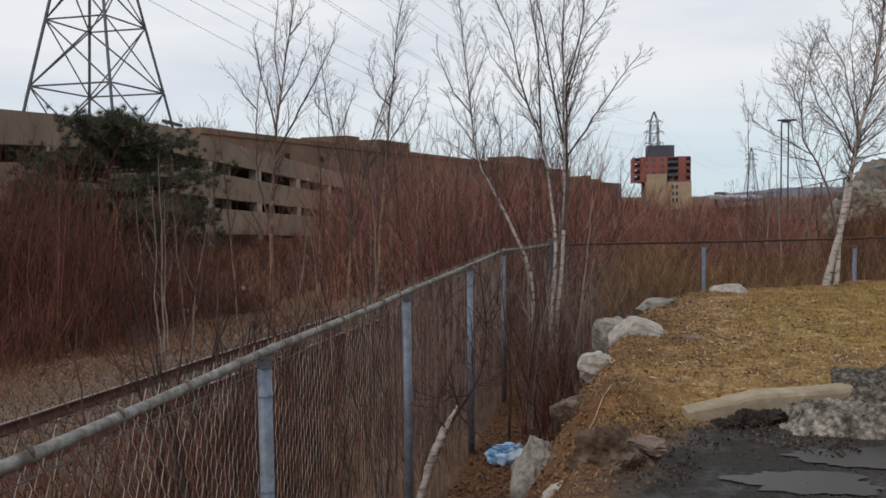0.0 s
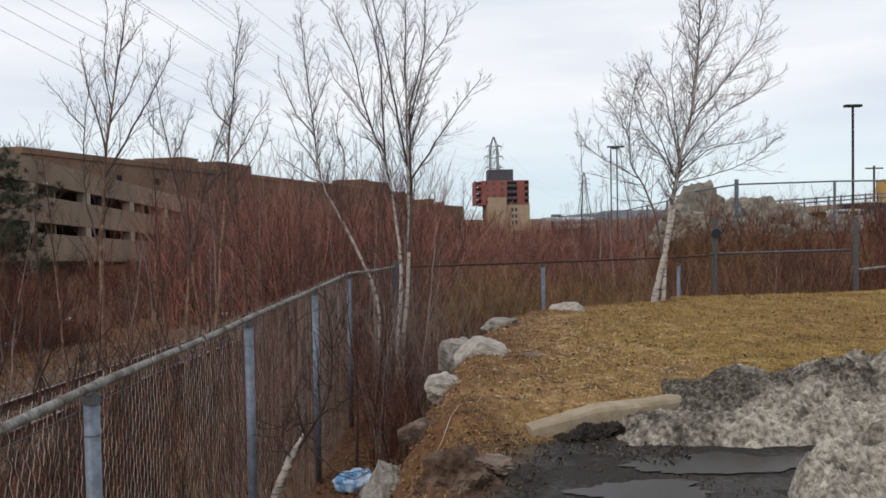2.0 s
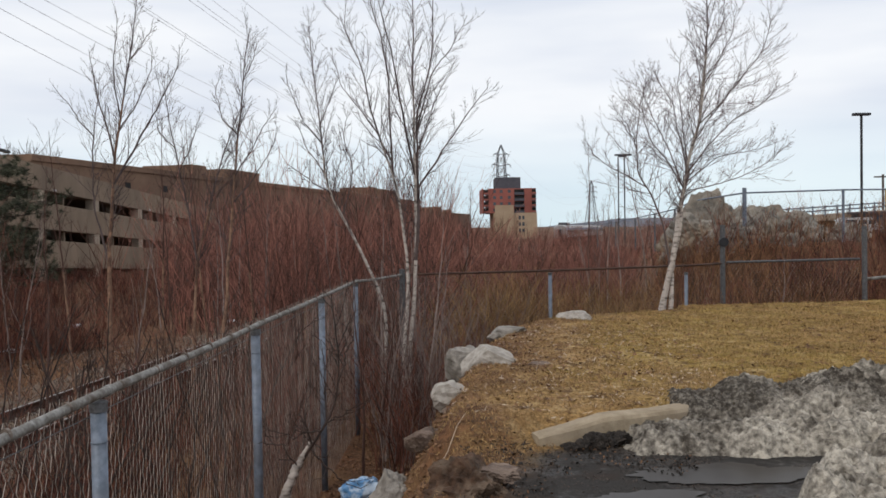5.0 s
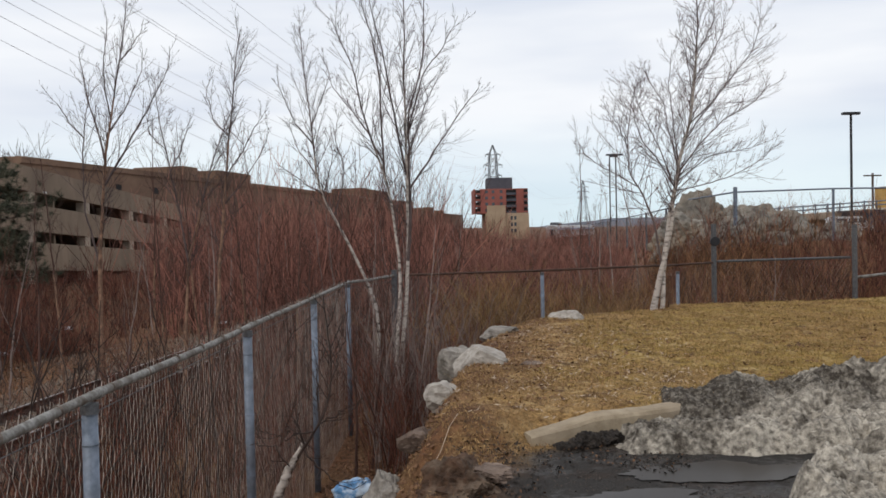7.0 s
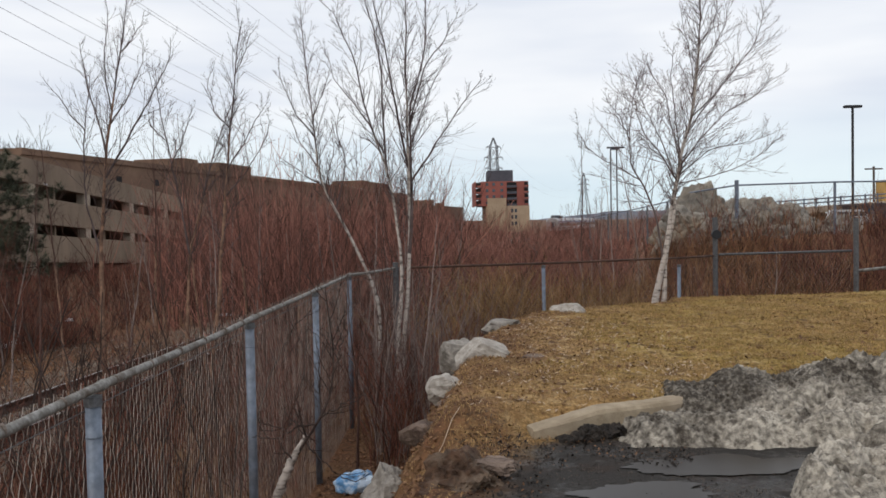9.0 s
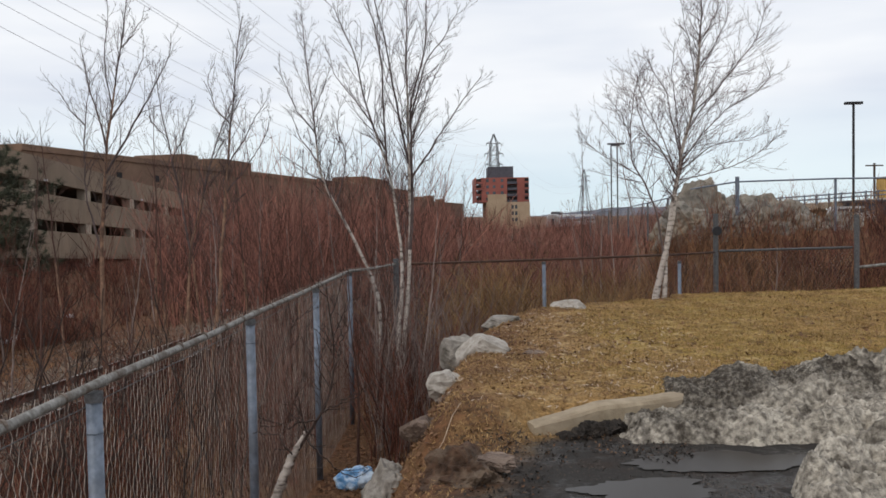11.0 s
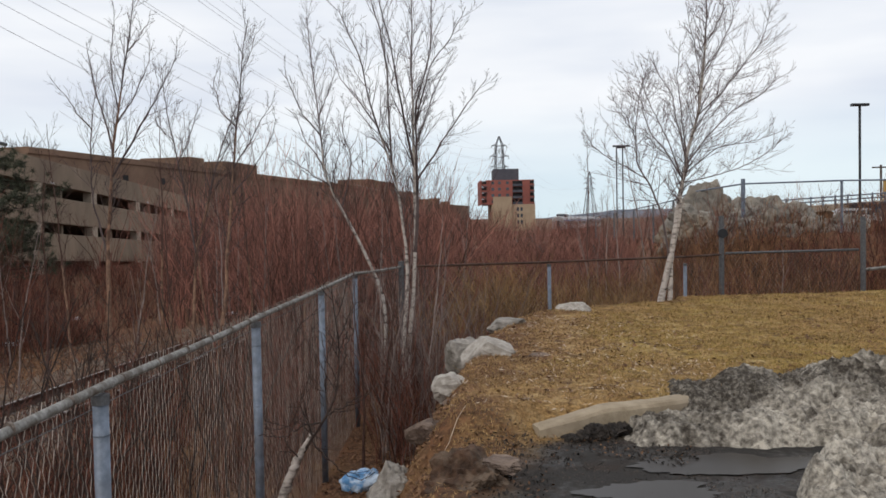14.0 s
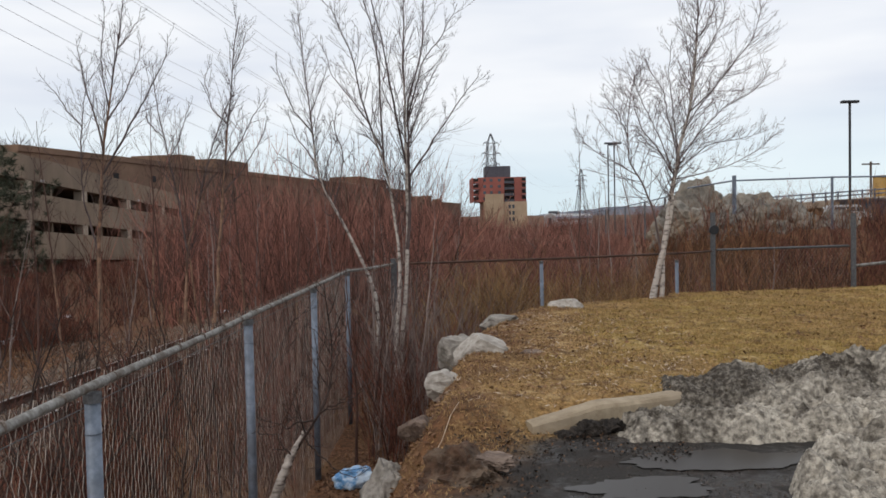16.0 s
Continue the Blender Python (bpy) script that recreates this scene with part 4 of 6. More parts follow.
def build_brush():
    rs = np.random.RandomState(5)
    off = lambda x, y: x - track_x(y)
    # beyond the fence, between it and the track, and over the track
    x, y = scatter(6000, -5, 14, 17.5, 60, lambda x, y: (off(x, y) > 2.4) & (x < 0.23 * y) & (shelf(x, y) < 0.45), 11)
    stems_stuff("brush", "dense reddish-brown leafless brush beside the railway", x, y, rs.uniform(1.6, 3.5, len(x)) * (1 + 0.25 * step(0.05, -0.1, x / y)) * (1 - 0.42 * shelf(x, y)), M_STEM, 21, 0.011, 4, 0.22, 0.42, "brush", 9)
    x, y = scatter(6500, -32, -3, 15, 70, lambda x, y: (off(x, y) < -5.0) & (x > -30) & (y > 15 + 0.0 * x), 12)
    stems_stuff("brush", "dense dark red leafless brush below the garage", x, y, rs.uniform(0.9, 1.9, len(x)) * (1 + 1.2 * step(-0.33, -0.2, x / y)), M_STEM_DARK, 22, 0.013, 4, 0.25, 0.42, "brush", 8, bent_twigs=False)
    x, y = scatter(4500, -30, 60, 60, 190, lambda x, y: (np.abs(off(x, y)) > 3) & (x > -27) & (x < 0.3 * y), 13, 6.0)
    stems_stuff("brush", "far mass of reddish leafless brush along the track", x, y, rs.uniform(3.2, 4.6, len(x)) * (1 + 0.4 * step(0.12, 0.05, x / y)), M_STEM, 23, 0.030, 3, 0.22, 0.45, "brush", 6, 3, bent_twigs=False)
    x, y = scatter(2600, -8, 2.0, 6, 18, lambda x, y: (off(x, y) > 1.6) & (fence_x(y) - 0.25 > x), 14, 1.2)
    stems_stuff("brush", "thin red-brown brush behind the chain-link fence", x, y, rs.uniform(0.6, 2.0, len(x)), M_STEM_DARK, 24, 0.006, 4, 0.2, 0.4, "brush", 5)
    clear = lambda x, y: (plateau(x, y) < 0.35) & (x > fence_x(y) + 0.25 + 0.45 * step(13.5, 11.5, y)) & (y > 10.2 - 0.8 * x)
    x, y = scatter(900, -1.0, 3.2, 8.8, 15.6, clear, 15, 0.9)
    stems_stuff("brush", "tangle of bare stems between fence and boulders", x, y, rs.uniform(0.5, 2.0, len(x)), M_STEM_DARK, 25, 0.0055, 5, 0.24, 0.4, "brush", 4)
    x, y = scatter(900, -1.0, 3.6, 8.8, 15.6, clear, 18, 0.9)
    stems_stuff("weeds", "tan dead grass stalks between fence and boulders", x, y, rs.uniform(0.3, 1.1, len(x)), M_STEM_TAN, 28, 0.004, 3, 0.25, 0.4, "weeds", 6)
    x, y = scatter(2600, -1.0, 9.5, 16.2, 23, lambda x, y: y > 16.3 + 0.09 * np.maximum(x - 4, 0), 16, 1.3)
    stems_stuff("weeds", "tall tan and rust-coloured dead weeds", x, y, rs.uniform(0.5, 1.5, len(x)), M_STEM_TAN, 26, 0.007, 4, 0.2, 0.35, "weeds", 6, bent_twigs=False)
    x, y = scatter(420, -1.1, 0.9, 10.0, 15.0, clear, 47, 0.7)
    stems_stuff("brush", "thin pale grey bare stems round the birch's foot", x, y, rs.uniform(0.8, 2.6, len(x)), M_TWIG_PALE, 48, 0.006, 4, 0.14, 0.3, "brush", 5)
    x, y = scatter(3600, -17, -2.2, 7, 24, lambda x, y: (np.abs(off(x, y)) > 1.5) & (x < fence_x(y) - 0.2), 49, 1.4)
    stems_stuff("weeds", "low tan and rust-coloured dead grass along the track", x, y, rs.uniform(0.12, 0.5, len(x)), M_STEM_TAN, 50, 0.005, 3, 0.4, 0.5, "weeds", 6, 3, False)
    for cx, cy, n, h in ((1.45, 16.8, 240, 1.25), (1.0, 17.0, 140, 1.4), (3.3, 17.0, 170, 1.0), (2.6, 16.9, 110, 1.0), (4.1, 17.4, 100, 0.9), (0.4, 16.6, 110, 1.5)):
        x, y = rs.normal(cx, 0.38, n), rs.normal(cy, 0.25, n)
        stems_stuff("weeds", "pale straw-coloured clump of dead grass behind the fence", x, y, h * rs.uniform(0.6, 1.4, n), M_GRASS, 35 + n, 0.006, 4, 0.3, 0.5, "weeds")
    x, y = scatter(1700, 5.5, 15, 17.9, 25, lambda x, y: x / y > 0.27, 43, 1.2)
    stems_stuff("brush", "dark brown leafless shrubs below the bank", x, y, rs.uniform(0.8, 1.8, len(x)), M_STEM_DARK, 44, 0.008, 4, 0.22, 0.42, "brush", 7)
    x, y = scatter(2600, 5.5, 17, 17.5, 31, lambda x, y: (y > 18.0 + 0.05 * x) & (x / y > 0.27), 17, 2.0)
    stems_stuff("weeds", "rusty brown dead weeds over the rocky bank", x, y, rs.uniform(0.5, 1.5, len(x)), M_STEM_TAN, 27, 0.008, 3, 0.2, 0.35, "weeds", 5, bent_twigs=False)


def build_tall_brush():
    rs = np.random.RandomState(25)
    x, y = scatter(3800, -17, -3, 11, 27, lambda x, y: (x - track_x(y) < -4.6) & (x / y < -0.28), 45, 1.4, 0.0)
    stems_stuff("brush", "low tangled dark red scrub beyond the rails", x, y, rs.uniform(0.5, 1.5, len(x)), M_STEM_DARK, 46, 0.008, 4, 0.32, 0.5, "brush", 7, 3, False)
    off = lambda x, y: x - track_x(y)
    x, y = scatter(1700, -14, 4, 19, 46, lambda x, y: (np.abs(off(x, y)) > 2.0) & (x / y > -0.34) & (x / y < -0.01), 19, 3.0)
    stems_stuff("brush", "tall thin red-brown leafless thicket along the track", x, y, rs.uniform(4.0, 6.3, len(x)), M_STEM, 29, 0.013, 7, 0.12, 0.32, "brush", 4)
    x, y = scatter(1700, -22, -9, 17, 29, lambda x, y: (x / y < -0.50) & (off(x, y) < -5.5), 20, 2.0)
    stems_stuff("brush", "tall dark leafless thicket below the pine", x, y, rs.uniform(3.8, 6.0, len(x)) * (1 - 0.3 * step(-0.68, -0.58, x / y)), M_STEM_DARK, 30, 0.012, 6, 0.12, 0.35, "brush", 5)
    x, y = scatter(60, -75, -58, 128, 140, lambda x, y: x / y < -0.45, 41, 30.0, -0.5)
    stems_stuff("far_trees", "hazy bare treetops beyond the garage", x, y, rs.uniform(15.5, 18.5, len(x)), M_TWIG, 42, 0.10, 14, 0.07, 0.28, "trees")


def sapling(x, y, h, seed, rs, pale=False):
    lean = rs.normal(0, 0.10)
    line = [(0, -0.1), (lean * h * 0.3 + rs.normal(0, 0.05), h * 0.35), (lean * h * 0.7, h * 0.7), (lean * h, h)]
    tree("sapling", "slender pale bare sapling in the brush" if pale else "slender red-brown bare sapling in the brush", (x, y, float(ground_z(x, y))),
         [(line, 0.011 + 0.004 * h, 0.004, 0.25)], seed, M_TWIG_PALE if pale else M_BARK_RED, M_TWIG_PALE if pale else M_TWIG_RED, M_TWIG_RED, 9, (4, 2), 26, 0.3, "saplings in the brush")


def build_trees():
    tree("birch_tree", "white-barked twin birch with bare twigs beside the fence", (-0.61, 13.2, -1.30), [
        ([(0.00, 0.00), (0.02, 1.1), (0.13, 2.0), (0.10, 2.9), (-0.02, 3.50), (-0.13, 3.98), (-0.30, 4.35), (-0.50, 5.04), (-0.53, 5.57), (-0.75, 5.82), (-0.90, 6.28)], 0.044, 0.005, 0.40),
        ([(0.10, 0.0), (0.09, 1.1), (0.20, 2.0), (0.22, 2.9), (0.22, 3.6), (0.23, 4.57), (0.20, 5.40), (0.25, 5.99), (0.22, 6.54), (0.26, 7.08)], 0.047, 0.005, 0.40),
        ([(0.22, 2.4), (0.27, 2.9), (0.26, 3.61), (0.29, 4.25), (0.25, 4.71), (0.48, 5.35), (0.58, 5.98), (0.55, 6.53), (0.60, 6.94)], 0.029, 0.005, 0.30),
        ([(-0.08, 3.80), (-0.14, 4.53), (-0.15, 5.17), (-0.25, 5.95), (-0.42, 6.55), (-0.45, 6.96)], 0.020, 0.005, 0.12),
        ([(0.20, 3.75), (0.09, 4.53), (0.01, 5.17), (-0.11, 5.81), (-0.28, 6.45), (-0.29, 6.91)], 0.022, 0.005, 0.12),
        ([(0.26, 3.56), (0.54, 3.97), (0.78, 4.33), (1.11, 4.83), (1.41, 5.15)], 0.019, 0.005, 0.12),
        ([(0.25, 4.48), (0.52, 5.32), (0.85, 5.75), (1.09, 6.25)], 0.015, 0.004, 0.15),
        ([(0.23, 4.07), (0.51, 4.66), (0.70, 5.20), (0.89, 5.57)], 0.014, 0.004, 0.12),
        ([(-0.13, 3.98), (-0.41, 4.54), (-0.73, 4.96), (-0.93, 5.23), (-0.99, 5.60)], 0.016, 0.004, 0.12)],
        3, M_BARK, M_LIMB, M_TWIG, 26, (4, 3), 30, 0.21)
    tree("birch_tree", "leaning grey birch stem growing through the fence corner", (-0.93, 14.0, -1.55), [
        ([(0.00, 0.00), (0.00, 1.25), (0.0, 2.0), (-0.24, 2.5), (-0.48, 3.04), (-0.86, 3.73), (-0.97, 4.22), (-1.01, 4.85), (-1.07, 5.34), (-1.15, 5.92), (-1.21, 6.60)], 0.043, 0.005, 0.45),
        ([(-1.00, 4.61), (-1.27, 4.96), (-1.50, 5.45), (-1.60, 5.79)], 0.014, 0.004, 0.1),
        ([(-0.95, 4.12), (-1.24, 4.52), (-1.42, 5.01)], 0.013, 0.004, 0.1),
        ([(-0.86, 3.75), (-0.68, 4.31), (-0.74, 4.75)], 0.013, 0.004, 0.1),
        ([(-0.70, 3.45), (-0.54, 3.87), (-0.49, 4.26), (-0.67, 4.70), (-0.58, 5.19)], 0.014, 0.004, 0.2),
        ([(-1.03, 4.95), (-0.85, 5.43), (-0.74, 5.77)], 0.012, 0.004, 0.1),
        ([(-0.87, 3.78), (-1.20, 4.03), (-1.58, 4.28)], 0.012, 0.004, 0.1)], 4, M_BARK, M_LIMB, M_TWIG, 26, (4, 3), 32, 0.20)
    tree("birch_tree", "white-barked birch standing at the edge of the lawn", (3.87, 14.6, 0.06), [
        ([(0.00, -0.1), (0.10, 0.57), (0.26, 1.27), (0.34, 1.76), (0.44, 2.18), (0.52, 2.64), (0.71, 3.20), (0.79, 3.70), (0.85, 4.36), (0.91, 4.97), (0.87, 5.48), (0.85, 6.04)], 0.060, 0.006, 0.36),
        ([(0.17, -0.1), (0.20, 0.57), (0.32, 1.36), (0.38, 1.86), (0.49, 2.5)], 0.05, 0.02, 0.7),
        ([(0.15, 0.80), (0.02, 1.63), (-0.13, 1.99), (-0.41, 2.45), (-0.47, 2.96), (-0.41, 3.47), (-0.31, 3.98)], 0.024, 0.004, 0.25),
        ([(0.44, 2.18), (0.19, 2.59), (-0.17, 3.06), (-0.29, 3.47), (-0.24, 4.03)], 0.017, 0.004, 0.08),
        ([(0.51, 2.59), (0.35, 3.20), (0.28, 3.71), (0.05, 4.02), (-0.10, 4.35)], 0.015, 0.004, 0.08),
        ([(0.79, 3.45), (0.69, 4.16), (0.57, 4.72), (0.50, 5.08)], 0.013, 0.004, 0.08),
        ([(0.45, 2.14), (0.95, 2.26), (1.42, 2.42), (2.04, 2.71), (2.17, 2.94)], 0.012, 0.004, 0.1),
        ([(0.54, 2.45), (0.96, 3.04), (1.38, 3.44), (1.90, 3.73), (2.22, 4.03)], 0.014, 0.004, 0.1),
        ([(0.75, 3.30), (1.18, 3.75), (1.54, 4.20), (1.85, 4.55), (1.97, 5.18)], 0.014, 0.004, 0.1),
        ([(0.83, 3.96), (1.08, 4.46), (1.35, 4.96), (1.40, 5.42)], 0.012, 0.004, 0.1),
        ([(0.48, 2.30), (1.06, 2.73), (1.58, 2.82), (2.04, 2.99)], 0.012, 0.004, 0.1),
        ([(-0.28, 2.22), (-0.74, 2.51), (-1.20, 2.77), (-1.39, 3.08)], 0.011, 0.004, 0.1),
        ([(-0.47, 2.86), (-0.68, 3.27), (-0.89, 3.61)], 0.011, 0.004, 0.1),
        ([(0.39, 2.30), (0.04, 3.16), (-0.38, 3.98), (-0.51, 4.08)], 0.013, 0.004, 0.1),
        ([(0.53, 2.64), (0.48, 3.35), (0.41, 4.12), (0.43, 4.63)], 0.014, 0.004, 0.08),
        ([(0.65, 3.04), (0.97, 3.55), (1.28, 3.95), (1.59, 3.99)], 0.012, 0.004, 0.1),
        ([(0.88, 4.57), (1.14, 5.02), (1.20, 5.58)], 0.011, 0.004, 0.1)], 8, M_BARK, M_LIMB, M_TWIG_ROSE, 46, (4, 3), 48, 0.26)
    tree("bare_tree", "bare young birch with coppery bark beside the track", (-6.31, 16.0, -1.95), [
        ([(0.00, 0.00), (-0.04, 1.30), (-0.03, 2.52), (-0.01, 3.48), (0.11, 4.45), (0.14, 5.05), (0.26, 5.65), (0.41, 6.49), (0.55, 7.27), (0.64, 8.10)], 0.062, 0.006, 0.4),
        ([(0.12, 4.55), (0.36, 4.93), (0.71, 5.58), (1.09, 6.12), (1.40, 6.71), (1.44, 7.13)], 0.026, 0.005, 0.1),
        ([(0.13, 4.99), (0.02, 5.54), (-0.20, 6.26), (-0.33, 7.10)], 0.022, 0.005, 0.15),
        ([(-0.02, 3.0), (-0.27, 3.97), (-0.29, 5.18), (-0.22, 5.78), (-0.11, 6.56)], 0.024, 0.005, 0.3),
        ([(-0.29, 5.42), (-0.66, 6.09), (-0.90, 6.36)], 0.014, 0.004, 0.1),
        ([(0.26, 5.53), (0.67, 6.25), (0.92, 6.72), (0.90, 7.14)], 0.016, 0.004, 0.15),
        ([(0.29, 5.77), (0.17, 6.56), (0.28, 7.33), (0.25, 7.87)], 0.016, 0.004, 0.15),
        ([(0.48, 6.85), (0.82, 7.38), (0.92, 7.68)], 0.012, 0.004, 0.1)], 31, M_BARK_RED, M_LIMB, M_TWIG, 30, (3, 2), 30, 0.21)
    tree("bare_tree", "two-stemmed bare birch with coppery bark by the track", (-4.42, 15.5, -1.9), [
        ([(0.20, 0.00), (0.28, 1.27), (0.40, 2.45), (0.48, 3.39), (0.61, 4.80), (0.72, 5.61), (0.80, 6.66), (0.94, 7.33)], 0.05, 0.006, 0.4),
        ([(-0.25, 0.0), (-0.19, 1.29), (-0.15, 2.99), (0.12, 3.87), (0.38, 4.92), (0.57, 5.38), (0.77, 5.90)], 0.045, 0.006, 0.4),
        ([(-0.16, 3.0), (-0.34, 4.23), (-0.49, 5.05), (-0.59, 5.64), (-0.70, 6.51)], 0.022, 0.005, 0.2),
        ([(0.60, 4.56), (0.91, 5.03), (1.15, 5.49), (1.43, 5.86)], 0.016, 0.004, 0.1),
        ([(0.67, 5.32), (0.40, 5.62), (0.24, 6.15), (0.39, 6.44)], 0.015, 0.004, 0.1),
        ([(-0.42, 4.70), (-0.14, 5.34), (0.00, 5.68)], 0.014, 0.004, 0.1),
        ([(0.78, 6.31), (1.01, 6.83), (1.07, 7.12)], 0.012, 0.004, 0.1),
        ([(0.53, 4.10), (0.95, 4.56), (1.32, 5.08), (1.43, 5.48)], 0.016, 0.004, 0.1),
        ([(-0.52, 5.11), (-0.83, 5.41), (-0.91, 5.82)], 0.012, 0.004, 0.1)], 32, M_BARK_RED, M_LIMB, M_TWIG, 31, (4, 2), 30, 0.21)
    # dark forked bushes on the railway side, their tips above the fence rail
    for i, (x, y, h) in enumerate(((-2.95, 6.2, 2.55), (-2.75, 7.0, 2.75), (-2.45, 7.7, 2.6), (-3.5, 6.9, 2.9), (-2.25, 8.9, 2.5), (-3.6, 8.6, 3.0), (-4.6, 8.4, 2.8))):
        r = np.random.RandomState(400 + i)
        paths = []
        for k in range(4):
            a = (-0.75, -0.25, 0.30, 0.8)[k] + r.normal(0, 0.12)
            paths.append(([(0.05 * k - 0.1, -0.1), (a * 0.25, h * 0.35), (a * 0.55, h * 0.7), (a * 0.85 + r.normal(0, 0.06), h * r.uniform(0.85, 1.05))], 0.018, 0.005, 0.35))
        tree("bush", "dark forked leafless bush behind the fence", (x, y, float(ground_z(x, y))), paths, 420 + i, M_DARKWOOD, M_DARKWOOD, M_DARKWOOD, 10, (3, 2), 38, 0.24, "bushes behind the fence")
    rs = np.random.RandomState(77)
    for i in range(26):
        y = rs.uniform(17.5, 30)
        x = y * rs.uniform(-0.36, 0.05)
        if abs(x - float(track_x(y))) < 2.2 or x < -9:
            continue
        sapling(x, y, rs.uniform(3.4, 5.2), 100 + i, rs, i % 3 == 0)
    for i in range(9):
        y = rs.uniform(10.0, 15.0)
        sapling(float(fence_x(y)) + rs.uniform(0.35, 1.2), y, rs.uniform(2.0, 3.8), 140 + i, rs, i % 2 == 0)
    for i in range(16):
        y = rs.uniform(5.5, 12.5)
        sapling(float(fence_x(y)) - rs.uniform(0.3, 2.2), y, rs.uniform(1.7, 3.0), 220 + i, rs, False)
    for i in range(7):
        y = rs.uniform(16, 26)
        sapling(y * rs.uniform(-0.72, -0.5), y, rs.uniform(3.5, 5.0), 160 + i, rs, True)
    for i in range(9):
        y = rs.uniform(20, 30)
        sapling(y * rs.uniform(0.17, 0.27), y, rs.uniform(2.8, 4.8), 180 + i, rs, i % 2 == 0)
    for i, (u, h) in enumerate(((-0.475, 4.6), (-0.44, 5.4), (-0.385, 3.9), (-0.335, 5.8), (-0.315, 4.8), (-0.27, 5.6), (-0.255, 4.2), (-0.225, 5.2), (-0.195, 4.4), (-0.165, 4.9))):
        y = 15.2 + 0.5 * (i % 4)
        sapling(u * y, y, h, 240 + i, rs, i % 4 == 2)
    for i in range(12):
        y = rs.uniform(18.0, 24.0)
        sapling(y * rs.uniform(-0.30, 0.02), y, rs.uniform(3.0, 4.4), 260 + i, rs, True)
    for i, (x, y, h) in enumerate(((-0.30, 12.9, 3.3), (-0.92, 12.6, 2.8), (0.05, 13.6, 3.0), (-0.75, 11.8, 2.2))):
        sapling(x, y, h, 290 + i, rs, True)
    sapling(7.15, 17.3, 1.9, 199, rs, True)


build_brush()
build_tall_brush()
build_trees()


# ---- boulders, kerb, snow ----
def boulder(name, label, x, y, z, size, seed, mat, yaw=0.0, cuts=18, rough=0.05, category="boulder", boxy=0.0):
    """A stone: a ball cut by random planes, then roughened."""
    rs = np.random.RandomState(seed)
    bm = bmesh.new()
    bmesh.ops.create_icosphere(bm, subdivisions=5, radius=1.0)
    planes = []
    for _ in range(cuts):
        n = Vector(rs.normal(0, 1, 3)).normalized()
        planes.append((n, rs.uniform(0.50, 0.84)))
    for v in bm.verts:
        c = v.co.copy()
        c *= 1 + boxy * (1 / max(abs(c.x), abs(c.y), abs(c.z)) - 1)
        for n, d in planes:
            over = c.dot(n) - d
            if over > 0:
                c -= n * over * 0.985
        c += c.normalized() * rough * (noise.fractal(c * 1.8 + Vector((seed, 0, 0)), 0.9, 2.1, 5) + 0.35 * noise.noise(c * 9) + 0.25 * abs(noise.noise(c * 4 + Vector((0, seed, 0)))))
        v.co = Vector((c.x * size[0], c.y * size[1], c.z * size[2]))
    ob = part(name, bm, mat, None, smooth=False)
    ob.matrix_world = pose(x, y, z, 0, 0, yaw)
    return tagged(ob, label, category)


